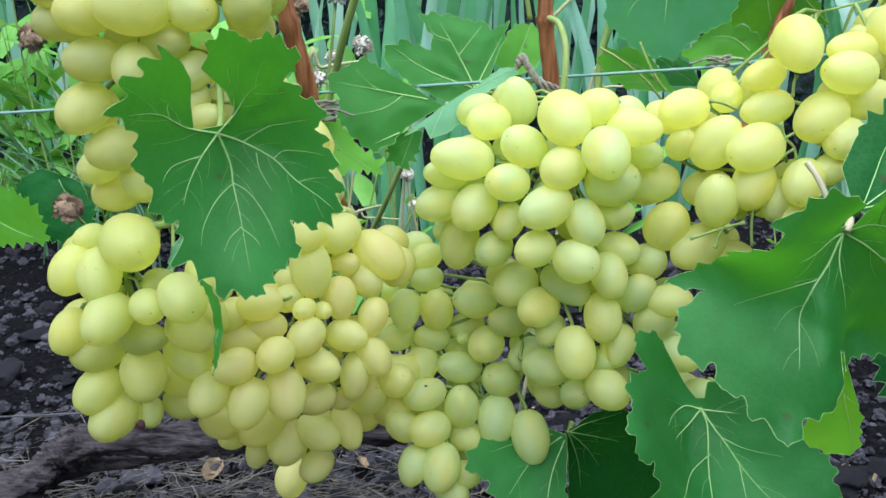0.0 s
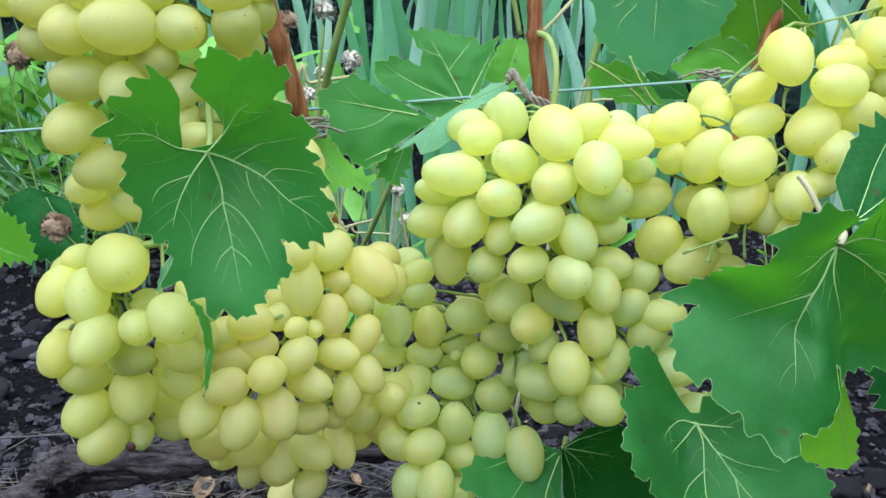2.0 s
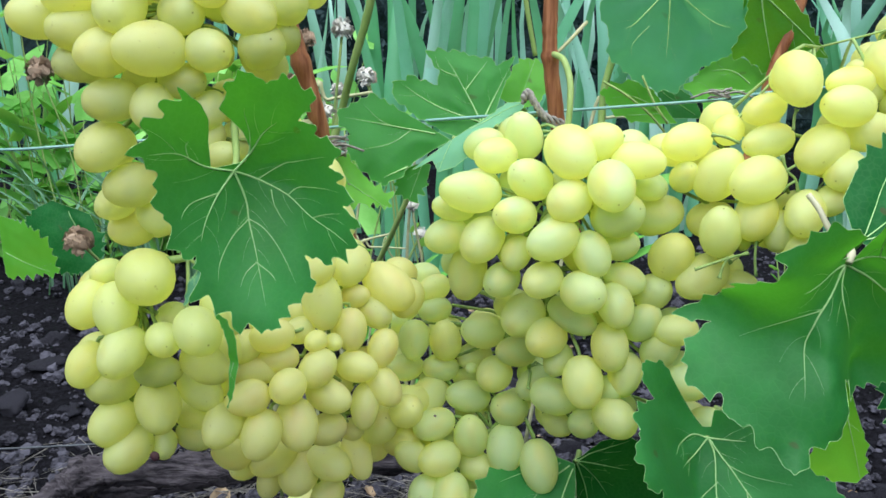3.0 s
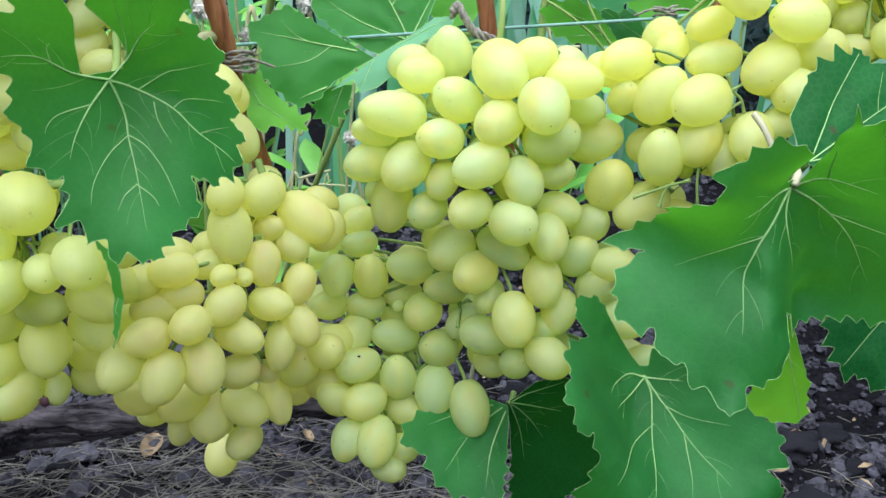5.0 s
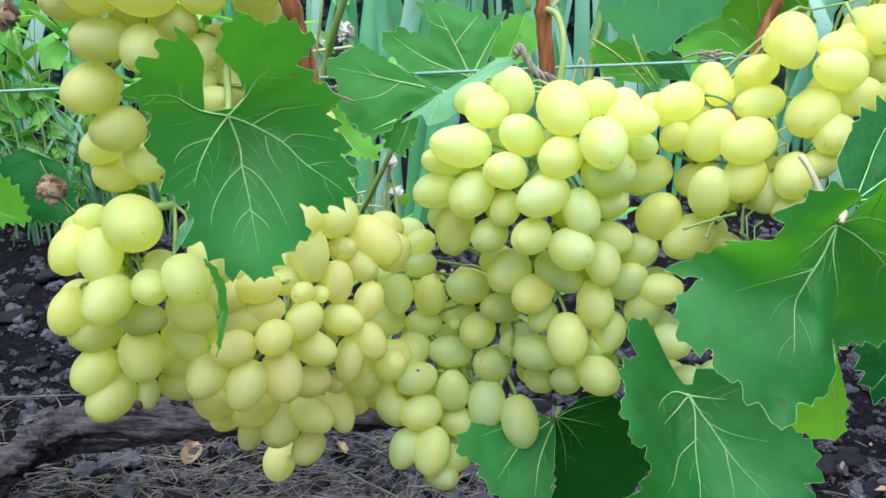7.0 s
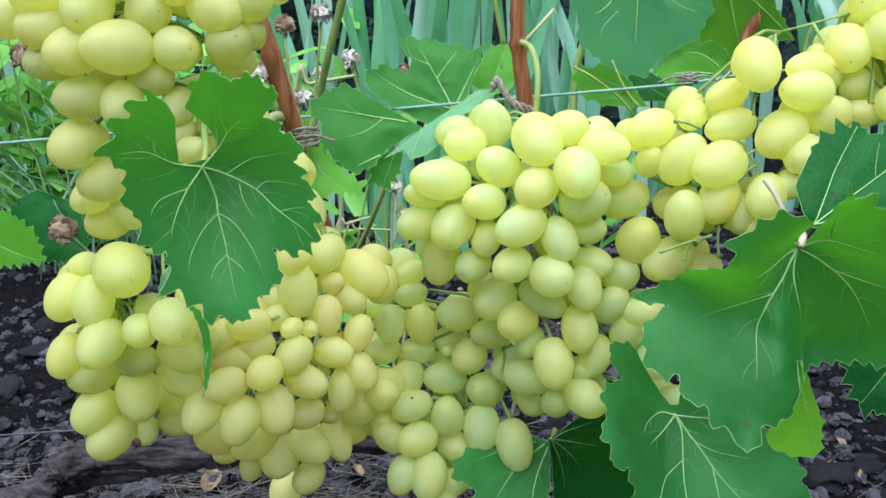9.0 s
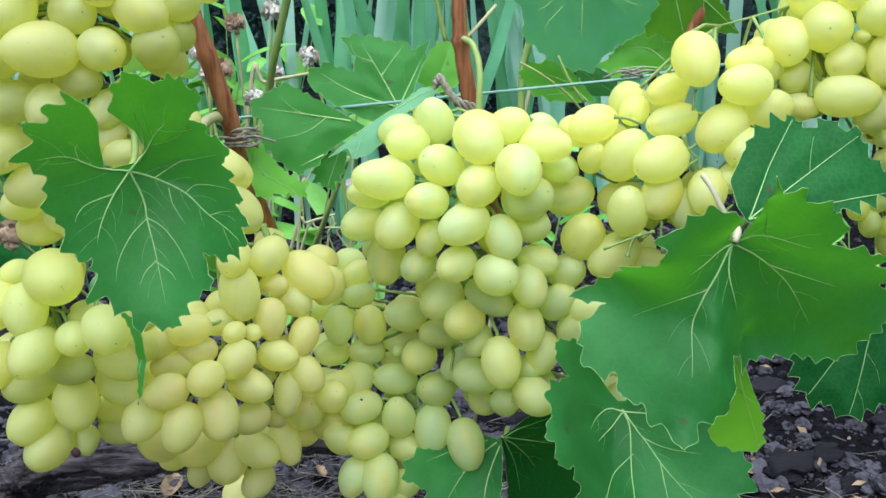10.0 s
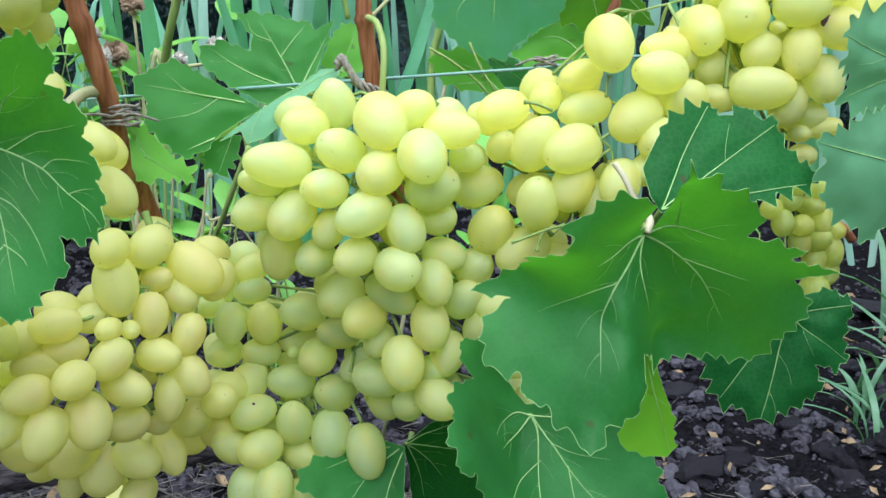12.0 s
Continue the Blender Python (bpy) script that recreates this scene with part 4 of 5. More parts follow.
    steps = max(4, int((top - low) / 0.03))
    spine = [Vector(hang)]
    for i in range(steps + 1):
        z = top - (top - low) * i / steps
        near = [c for c in cores if abs(c.z - z) < 0.03] or cores
        mid = sum(near, Vector()) / len(near)
        spine.append(Vector((mid.x, mid.y + 0.014, z)))
    spine = [spine[0]] + [s for s in spine[1:] if s.z < spine[0].z + 0.02]
    line = bend(spine, 5)
    stem = bmesh.new()
    tube(stem, line, lambda t: 0.0024 * thick * (1 - 0.6 * t), 7)
    todo = []
    for c, a, b, turn, lean in picked:
        e = Vector((math.cos(radians(turn)), 0, math.sin(radians(turn))))
        q = min(line, key=lambda s: (s - c - Vector((0, 0, 0.012))).length)
        if e.dot(c - q) < 0:
            e = -e
        axis = e * math.cos(radians(lean)) + Vector((0, -1, 0)) * math.sin(radians(lean))
        todo.append((c, a, b, axis, q))
    # The far side, seen through gaps and from behind.
    placed = [c for c, *_ in todo]
    for row in range(fill):
        for c, a, b, axis, q in list(todo):
            if a < 0.011:
                continue
            spot = c + Vector((rnd.uniform(-0.008, 0.008), 0.027 + 0.002 * rnd.random(), rnd.uniform(-0.009, 0.007)))
            if min((spot - o).length for o in placed) < 0.0215:
                continue
            placed.append(spot)
            way = (spot - q + Vector((rnd.uniform(-1, 1), rnd.uniform(0, 1), rnd.uniform(-1, 0.3))) * 0.02).normalized()
            todo.append((spot, 0.0142 * rnd.uniform(0.9, 1.08), 0.0112 * rnd.uniform(0.9, 1.1), way, q))
    for c, a, b, axis, q in todo:
        me = BERRIES[material.name][rnd.randrange(3)]
        g = new("grape", me)
        g.parent = ob
        g.matrix_parent_inverse = Matrix.Translation(hang).inverted()
        spin = axis.to_track_quat("Z", "Y").to_matrix().to_4x4() @ Matrix.Rotation(rnd.uniform(0, 6.28), 4, "Z")
        g.matrix_basis = Matrix.Translation(c) @ spin @ Matrix.Diagonal((b * 1.01, b * 1.01, a * 1.03, 1))
        foot = c - axis * a * 0.97
        mid = (foot + q) / 2 + Vector((0, 0.002, 0.004))
        tube(stem, [foot + axis * 0.001, foot - axis * 0.003, mid, q], lambda t: 0.0011 + 0.0003 * (1 - t) ** 3, 5)
    part("stem", stem, STALK, ob, "green branched grape stem")
    picked.clear()
    return ob


def pedicel(owner, way):
    """A bare grape stalk with the knob where a grape has dropped off."""
    bm = bmesh.new()
    tube(bm, bend(way, 5), lambda t: 0.0008 + 0.0008 * max(0.0, (t - 0.8) / 0.2) + 0.0003 * max(0.0, 1 - t * 6), 7)
    part("pedicel", bm, STALK, owner, "bare green stalk with a knobbed end")


BRUISE = plain_material("purple_bruise", (0.05, 0.022, 0.03), (0.12, 0.06, 0.06), 300.0, 0.5, 0.2)


def bruise(owner, place, radius):
    """A dark spot on the skin of a grape."""
    bm = bmesh.new()
    bmesh.ops.create_uvsphere(bm, u_segments=16, v_segments=8, radius=radius)
    for v in bm.verts:
        v.co.y *= 0.45
        v.co *= 1 + 0.25 * noise.noise(v.co / radius * 1.5)
        v.co += Vector(place)
    part("bruise", bm, BRUISE, owner, "dark bruise on the skin")


grape(-0.1506, 0.4443, 0.5626, 36.4, 27.5, -2, 29)
grape(-0.1754, 0.4488, 0.5611, 32.9, 24.9, 18, 64)
grape(-0.1217, 0.4485, 0.5614, 29.1, 22.0, -2, 47)
grape(-0.1659, 0.4513, 0.5832, 34.2, 25.9, 88, 64)
grape(-0.1369, 0.4569, 0.5801, 29.3, 22.2, -2, 52)
grape(-0.1006, 0.4499, 0.5803, 31.9, 24.2, -27, 32)
grape(-0.1183, 0.4471, 0.5911, 24.8, 18.2, -2, 24)
grape(-0.1904, 0.4561, 0.5727, 30.6, 23.4, -2, 38)
grape(-0.0966, 0.4555, 0.5630, 31.1, 23.5, 28, 58)
grape(-0.1389, 0.4570, 0.5461, 27.2, 19.0, -2, 23)
grape(-0.1754, 0.4552, 0.5367, 29.9, 22.6, 3, 26)
grape(-0.1536, 0.4504, 0.5335, 26.8, 21.3, 78, 51)
grape(-0.1843, 0.4593, 0.5122, 31.9, 24.3, 48, 48)
grape(-0.0826, 0.4569, 0.5835, 26.1, 20.4, 38, 58)
grape(-0.0854, 0.4625, 0.5672, 20.4, 15.5, 58, 48)
grape(-0.1271, 0.4600, 0.5305, 23.9, 18.1, 58, 46)
grape(-0.1208, 0.4550, 0.5079, 22.0, 14.5, 13, 21)
grape(-0.1283, 0.4623, 0.5160, 20.3, 15.9, 58, 43)
grape(-0.1906, 0.4547, 0.5911, 31.1, 24.2, 18, 37)
grape(-0.1481, 0.4499, 0.6045, 33.7, 25.5, 18, 56)
grape(-0.1739, 0.4529, 0.6110, 31.5, 23.9, 58, 41)
grape(-0.0974, 0.4513, 0.6055, 30.3, 23.9, -22, 34)
grape(-0.1224, 0.4527, 0.6133, 31.5, 23.9, 8, 41)
grape(-0.0822, 0.4583, 0.6026, 27.8, 22.0, -42, 35)
grape(-0.2127, 0.4635, 0.5791, 31.2, 23.7, -2, 40)
grape(-0.2140, 0.4679, 0.6020, 29.8, 23.6, 28, 31)
grape(-0.1740, 0.4678, 0.4901, 30.1, 24.2, 9, 40)
grape(-0.1907, 0.4890, 0.4775, 26.8, 20.3, 29, 53)
grape(-0.1862, 0.4979, 0.4600, 27.1, 20.8, -1, 25)
grape(-0.1661, 0.4801, 0.4697, 23.4, 17.5, -46, 24)
grape(-0.1932, 0.4649, 0.5568, 30.7, 23.2, 19, 49)
grape(-0.0870, 0.4597, 0.5252, 19.6, 14.8, -30, 37)
grape(-0.0684, 0.4580, 0.4987, 24.6, 18.3, -30, 24)
grape(-0.0650, 0.4724, 0.4714, 29.4, 21.5, -50, 24)
hung = bunch("loose pale yellow grape bunch hanging behind a large leaf", (-0.1059, 0.4900, 0.6481), GRAPE_PALE)

grape(-0.1666, 0.4581, 0.4408, 40.9, 31.0, -0, 59)
grape(-0.1956, 0.4778, 0.4391, 19.6, 14.9, 10, 46)
grape(-0.2039, 0.4685, 0.4228, 29.7, 23.3, 60, 30)
grape(-0.1869, 0.4627, 0.4215, 32.1, 24.3, 100, 40)
grape(-0.1573, 0.4494, 0.4083, 25.2, 19.1, -0, 65)
grape(-0.1341, 0.4357, 0.4176, 32.7, 24.8, -20, 55)
grape(-0.1816, 0.4529, 0.3999, 33.4, 25.3, 60, 59)
grape(-0.2108, 0.4731, 0.3853, 28.2, 21.5, 65, 25)
grape(-0.1998, 0.4818, 0.3703, 31.9, 24.6, -0, 45)
grape(-0.1695, 0.4737, 0.3811, 31.7, 19.0, 10, 20)
grape(-0.1728, 0.4774, 0.3573, 33.5, 26.5, 110, 44)
grape(-0.2013, 0.4794, 0.3469, 31.1, 24.8, 50, 33)
grape(-0.1935, 0.4800, 0.3291, 32.2, 25.0, 40, 44)
grape(-0.1387, 0.4616, 0.3897, 30.8, 22.2, -25, 23)
grape(-0.1512, 0.4906, 0.3622, 31.6, 21.8, -30, 22)
grape(-0.1610, 0.5043, 0.3402, 25.7, 19.2, -20, 24)
grape(-0.1594, 0.5036, 0.3275, 27.2, 20.7, -0, 25)
grape(-0.1755, 0.4910, 0.3269, 19.1, 14.8, 90, 39)
hung = bunch("yellow-green grape bunch with large oval grapes hanging low", (-0.1498, 0.4800, 0.4469), GRAPE_YELLOW)

bruise(hung, (-0.1764, 0.4750, 0.3268), 0.0030)
grape(-0.0825, 0.5251, 0.4289, 27.0, 20.5, 60, 64)
grape(-0.0648, 0.5471, 0.4240, 30.8, 23.5, 40, 48)
grape(-0.0410, 0.5542, 0.4083, 39.3, 27.6, -35, 23)
grape(-0.0295, 0.5623, 0.3972, 29.1, 22.2, 60, 51)
grape(-0.0812, 0.5262, 0.4065, 36.7, 25.6, 100, 23)
grape(-0.0620, 0.5451, 0.4042, 20.1, 15.7, 20, 26)
grape(-0.0500, 0.5484, 0.3931, 26.7, 20.3, -40, 37)
grape(-0.0644, 0.5314, 0.3862, 27.9, 21.1, 95, 25)
grape(-0.0836, 0.5099, 0.3858, 17.9, 13.6, -0, 68)
grape(-0.0734, 0.5174, 0.3825, 14.5, 11.0, -0, 65)
grape(-0.1084, 0.4986, 0.3930, 28.2, 19.8, 5, 23)
grape(-0.0950, 0.5171, 0.3903, 22.6, 17.1, -0, 62)
grape(-0.0824, 0.5040, 0.3704, 28.0, 21.6, 40, 51)
grape(-0.0599, 0.5245, 0.3636, 27.8, 20.4, -5, 24)
grape(-0.0448, 0.5386, 0.3708, 26.9, 19.4, 70, 23)
grape(-0.0439, 0.5324, 0.3464, 28.4, 21.6, -50, 25)
grape(-0.1205, 0.4796, 0.3612, 27.2, 21.4, 5, 36)
grape(-0.0977, 0.4843, 0.3665, 27.6, 20.9, -0, 73)
grape(-0.1371, 0.4817, 0.3432, 30.1, 23.6, 60, 52)
grape(-0.1138, 0.4798, 0.3379, 31.4, 23.6, 70, 25)
grape(-0.0948, 0.4937, 0.3382, 33.8, 25.6, 110, 38)
grape(-0.0770, 0.5108, 0.3494, 30.9, 21.4, -15, 22)
grape(-0.0563, 0.5271, 0.3356, 30.5, 18.6, 85, 20)
grape(-0.0803, 0.5179, 0.3237, 27.5, 21.2, -0, 43)
grape(-0.0668, 0.5353, 0.3157, 19.3, 14.7, -0, 39)
grape(-0.0838, 0.5474, 0.2856, 33.1, 24.2, -20, 24)
grape(-0.0654, 0.5573, 0.2852, 33.6, 20.8, 110, 20)
grape(-0.1463, 0.5330, 0.2994, 27.5, 20.6, -30, 24)
grape(-0.1214, 0.5447, 0.2918, 34.7, 26.3, 20, 40)
grape(-0.1051, 0.5512, 0.2777, 37.3, 28.3, 70, 62)
grape(-0.1274, 0.5601, 0.2656, 25.9, 18.7, 70, 23)
grape(-0.1447, 0.5625, 0.2756, 24.7, 18.7, -0, 53)
grape(-0.1207, 0.6370, 0.2003, 32.6, 25.9, 80, 52)
grape(-0.0876, 0.5589, 0.2547, 27.3, 21.1, 40, 39)
grape(-0.1192, 0.4964, 0.3717, 27.7, 18.6, -0, 22)
grape(-0.1256, 0.4967, 0.3868, 26.2, 19.8, 20, 40)
grape(-0.1063, 0.5023, 0.3773, 26.5, 18.8, -0, 23)
grape(-0.0504, 0.5592, 0.3075, 34.3, 26.0, 60, 44)
grape(-0.0357, 0.5798, 0.2856, 29.5, 22.3, 20, 37)
grape(-0.0303, 0.5491, 0.3224, 28.9, 22.4, 60, 49)
hung = bunch("creamy yellow grape bunch tapering towards the soil", (-0.0688, 0.5600, 0.4424), GRAPE_CREAM)

grape(0.0474, 0.5627, 0.5057, 33.0, 24.0, 105, 24)
grape(0.0289, 0.5536, 0.4942, 29.3, 23.0, -0, 29)
grape(0.0726, 0.5254, 0.4992, 39.1, 31.1, -60, 61)
grape(0.0906, 0.5256, 0.5057, 28.4, 22.5, 30, 37)
grape(0.0492, 0.5367, 0.4814, 33.3, 25.2, -35, 37)
grape(0.1118, 0.5170, 0.4951, 32.6, 22.2, -5, 22)
grape(0.0939, 0.5043, 0.4820, 35.0, 27.6, 100, 61)
grape(0.0709, 0.5162, 0.4714, 32.2, 25.7, 20, 52)
grape(0.0122, 0.5409, 0.4731, 40.9, 26.2, -10, 21)
grape(0.0389, 0.5276, 0.4607, 30.4, 23.0, -10, 39)
grape(0.0607, 0.5117, 0.4484, 34.4, 25.2, 20, 24)
grape(0.1009, 0.5189, 0.4620, 35.8, 28.0, 30, 46)
grape(0.0195, 0.5388, 0.4425, 34.9, 26.5, 40, 47)
grape(-0.0031, 0.5550, 0.4417, 31.2, 23.6, 10, 37)
grape(0.0850, 0.5124, 0.4393, 29.6, 22.6, 110, 31)
grape(0.1058, 0.5268, 0.4411, 24.1, 18.5, 30, 41)
grape(0.0411, 0.5334, 0.4350, 23.8, 18.7, 60, 26)
grape(0.0556, 0.5172, 0.4217, 29.5, 22.4, 10, 48)
grape(0.0799, 0.5089, 0.4165, 32.6, 26.1, -0, 64)
grape(0.1093, 0.5317, 0.4179, 27.5, 20.9, -10, 25)
grape(0.0325, 0.5407, 0.4159, 29.0, 21.9, 20, 53)
grape(0.0111, 0.5607, 0.4153, 36.6, 25.6, 80, 23)
grape(0.0020, 0.5536, 0.4611, 29.5, 18.4, -10, 21)
grape(0.1311, 0.5445, 0.4571, 33.5, 25.2, 20, 25)
grape(0.1231, 0.5343, 0.4767, 23.4, 17.7, -0, 48)
grape(-0.0119, 0.6048, 0.3923, 25.2, 19.1, 20, 29)
grape(0.1291, 0.5380, 0.4080, 29.5, 23.4, 60, 55)
grape(0.1022, 0.5207, 0.4041, 29.6, 22.7, 105, 35)
grape(0.0469, 0.5503, 0.3888, 34.1, 27.0, 30, 46)
grape(0.0771, 0.5332, 0.3939, 34.5, 21.2, -30, 20)
grape(0.0606, 0.5338, 0.3786, 32.0, 24.9, 10, 53)
grape(0.1003, 0.5245, 0.3759, 32.1, 23.9, 95, 24)
grape(0.1223, 0.5332, 0.3892, 29.5, 21.3, 60, 23)
grape(0.0222, 0.5820, 0.3678, 32.7, 24.8, -15, 29)
grape(0.0451, 0.5750, 0.3550, 30.4, 21.6, -10, 23)
grape(0.0697, 0.5425, 0.3606, 24.8, 18.9, 50, 47)
grape(0.0836, 0.5223, 0.3529, 34.3, 26.1, 95, 30)
grape(0.1121, 0.5325, 0.3540, 29.4, 22.3, 70, 35)
grape(0.1024, 0.5337, 0.3433, 23.7, 18.1, 30, 54)
grape(0.0687, 0.5490, 0.3321, 32.6, 24.6, -10, 25)
grape(0.0585, 0.5736, 0.3312, 29.3, 22.5, 20, 28)
grape(0.0301, 0.5799, 0.3360, 31.7, 25.0, -0, 71)
grape(0.0412, 0.5818, 0.3094, 32.9, 25.4, -40, 45)
grape(0.0120, 0.5893, 0.3159, 34.1, 23.2, -15, 22)
grape(-0.0176, 0.5874, 0.3152, 34.8, 25.5, 50, 24)
grape(-0.0123, 0.5721, 0.3022, 30.9, 22.7, 10, 24)
grape(0.0137, 0.5764, 0.2915, 34.6, 24.6, 95, 23)
grape(0.0381, 0.5730, 0.2822, 36.2, 26.9, 85, 24)
grape(0.0614, 0.5628, 0.2741, 38.2, 26.6, 100, 22)
grape(-0.0086, 0.5664, 0.2785, 32.2, 25.1, -0, 37)
grape(-0.0279, 0.5716, 0.2786, 29.6, 22.1, -45, 24)
grape(-0.0009, 0.5581, 0.2535, 35.1, 26.6, 80, 33)
grape(-0.0201, 0.5623, 0.2522, 29.5, 22.0, 70, 24)
grape(0.0151, 0.5672, 0.2426, 27.3, 20.7, 20, 34)
grape(0.0066, 0.5639, 0.2317, 29.4, 22.3, -0, 50)
grape(-0.0263, 0.5928, 0.3576, 29.2, 22.1, 85, 29)
grape(-0.0038, 0.5903, 0.3582, 32.7, 22.8, 95, 23)
grape(-0.0112, 0.5979, 0.3786, 24.6, 18.2, 5, 24)
grape(-0.0079, 0.5966, 0.3354, 27.5, 20.1, -10, 24)
grape(-0.0331, 0.6047, 0.3325, 27.1, 20.3, -0, 25)
grape(0.0172, 0.6026, 0.3416, 27.0, 21.0, -0, 27)
grape(0.0144, 0.5908, 0.3366, 10.4, 8.0, -0, 57)
grape(-0.0424, 0.6080, 0.3652, 23.5, 16.1, -0, 22)
grape(-0.0366, 0.5920, 0.3096, 29.7, 22.5, 40, 50)
grape(0.0748, 0.5701, 0.3041, 26.1, 20.3, -0, 60)
grape(0.0879, 0.5398, 0.3168, 26.4, 20.0, 60, 63)
grape(0.1048, 0.5223, 0.3283, 33.0, 25.0, -20, 55)
grape(0.0178, 0.5797, 0.2659, 29.7, 22.5, -0, 50)
grape(0.1421, 0.5254, 0.3864, 27.7, 20.3, 10, 24)
grape(0.1346, 0.5329, 0.3716, 31.2, 22.8, 60, 24)
grape(0.1507, 0.5252, 0.3509, 29.1, 22.8, -0, 50)
grape(0.1650, 0.5304, 0.3212, 26.9, 20.4, 40, 37)
grape(0.1872, 0.5331, 0.3237, 28.7, 21.9, 60, 38)
hung = bunch("large pale green grape bunch with plump oval grapes", (0.0749, 0.5600, 0.5076), GRAPE_GREEN)

bruise(hung, (0.0791, 0.4962, 0.4193), 0.0010)
bruise(hung, (-0.0114, 0.5652, 0.3112), 0.0011)
grape(0.1434, 0.5304, 0.5044, 32.6, 23.4, 10, 23)
grape(0.1432, 0.5298, 0.4837, 23.1, 17.5, 80, 48)
grape(0.1615, 0.5218, 0.4861, 35.9, 26.5, 60, 24)
grape(0.1791, 0.5061, 0.4846, 36.2, 27.7, 15, 25)
grape(0.1903, 0.5243, 0.5054, 34.4, 21.1, 10, 20)
grape(0.1885, 0.5292, 0.5240, 29.5, 18.5, 15, 21)
grape(0.1705, 0.5380, 0.5109, 25.0, 18.9, 20, 63)
grape(0.1975, 0.5042, 0.5427, 34.7, 26.8, 95, 44)
grape(0.2258, 0.5015, 0.5278, 35.1, 23.8, -5, 22)
grape(0.2144, 0.5045, 0.5023, 35.3, 26.8, 30, 27)
grape(0.2268, 0.4994, 0.4911, 30.2, 22.9, 25, 46)
grape(0.2374, 0.5268, 0.5394, 32.6, 19.6, -0, 20)
grape(0.2477, 0.5186, 0.5110, 32.6, 22.8, 10, 23)
grape(0.1615, 0.5113, 0.4530, 33.7, 25.1, 95, 24)
grape(0.1814, 0.5100, 0.4626, 32.9, 25.0, 60, 38)
grape(0.1386, 0.5323, 0.4330, 35.2, 27.7, 80, 43)
grape(0.1568, 0.5273, 0.4206, 37.4, 26.3, 25, 23)
grape(0.2054, 0.4971, 0.4665, 30.4, 23.0, 60, 41)
grape(0.1962, 0.5092, 0.4533, 26.0, 19.8, 70, 25)
grape(0.2078, 0.5003, 0.4458, 24.4, 16.9, 10, 22)
grape(0.1800, 0.5324, 0.4147, 26.2, 17.5, -0, 22)
grape(0.2207, 0.5013, 0.4728, 24.1, 18.0, 20, 24)
grape(0.1781, 0.5202, 0.4436, 12.0, 9.5, -0, 61)
grape(0.2635, 0.5374, 0.5497, 37.1, 28.1, 60, 63)
grape(0.2860, 0.5322, 0.5576, 40.3, 30.5, 0, 70)
grape(0.2966, 0.5269, 0.5380, 29.0, 22.0, 30, 37)
grape(0.2954, 0.5182, 0.5173, 37.8, 25.8, 0, 22)
grape(0.3178, 0.5198, 0.5376, 31.6, 22.4, 75, 23)
grape(0.3159, 0.5206, 0.5640, 32.7, 24.8, 0, 26)
grape(0.3399, 0.5173, 0.5511, 32.9, 24.9, -20, 26)
grape(0.3347, 0.5216, 0.5221, 30.9, 23.4, 80, 40)
grape(0.2730, 0.5319, 0.5100, 24.6, 17.6, 0, 23)
grape(0.3142, 0.5233, 0.5068, 29.4, 22.9, 60, 26)
grape(0.2726, 0.5412, 0.5281, 26.8, 20.5, 20, 38)
grape(0.2512, 0.5366, 0.5337, 26.6, 20.2, 0, 40)
grape(0.2514, 0.5439, 0.5459, 19.0, 14.9, 0, 37)
grape(0.3037, 0.5232, 0.5519, 10.4, 7.9, 0, 61)
grape(0.3241, 0.5235, 0.4895, 14.4, 10.9, 0, 53)
grape(0.3289, 0.5260, 0.4760, 17.2, 13.8, 0, 28)
grape(0.3391, 0.5213, 0.4930, 19.8, 12.2, 20, 20)
grape(0.3305, 0.5287, 0.4997, 24.5, 19.2, 0, 46)
grape(0.2806, 0.5473, 0.5771, 33.8, 27.0, 0, 47)
grape(0.3032, 0.5327, 0.5800, 33.4, 26.4, 30, 48)
grape(0.3282, 0.5206, 0.5766, 33.5, 26.0, -30, 51)
grape(0.3579, 0.5209, 0.5642, 33.5, 26.4, 20, 49)
hung = bunch("loose yellow grape bunch spreading along the trellis wire", (0.2263, 0.5500, 0.5600), GRAPE_GOLD, 1, 0.3)

pedicel(hung, [(0.1945, 0.5020, 0.4911), (0.1995, 0.5020, 0.4943), (0.2020, 0.5020, 0.4976)])
pedicel(hung, [(0.1999, 0.5020, 0.4848), (0.1959, 0.5020, 0.4822), (0.1927, 0.5020, 0.4789)])
pedicel(hung, [(0.1658, 0.5020, 0.5070), (0.1573, 0.5020, 0.5106), (0.1499, 0.5020, 0.5119)])
pedicel(hung, [(0.1945, 0.5020, 0.4911), (0.1896, 0.5020, 0.4879), (0.1838, 0.5020, 0.4902)])
pedicel(hung, [(0.2019, 0.5020, 0.4789), (0.1998, 0.5020, 0.4858), (0.1945, 0.5020, 0.4911), (0.1908, 0.5020, 0.4997)])
pedicel(hung, [(0.1962, 0.5020, 0.5141), (0.1962, 0.5020, 0.5217), (0.1973, 0.5020, 0.5263)])
pedicel(hung, [(0.1641, 0.5020, 0.4399), (0.1610, 0.5020, 0.4333), (0.1596, 0.5020, 0.4266)])
pedicel(hung, [(0.1446, 0.5020, 0.4321), (0.1642, 0.5020, 0.4389), (0.1757, 0.5020, 0.4419)])
pedicel(hung, [(0.1812, 0.5020, 0.4277), (0.1797, 0.5020, 0.4412), (0.1804, 0.5020, 0.4560)])
bruise(hung, (0.3287, 0.5132, 0.5553), 0.0042)
grape(0.3465, 0.5910, 0.4282, 19.0, 15.0, 0, 42)
grape(0.3620, 0.5938, 0.4333, 18.8, 15.0, 40, 39)
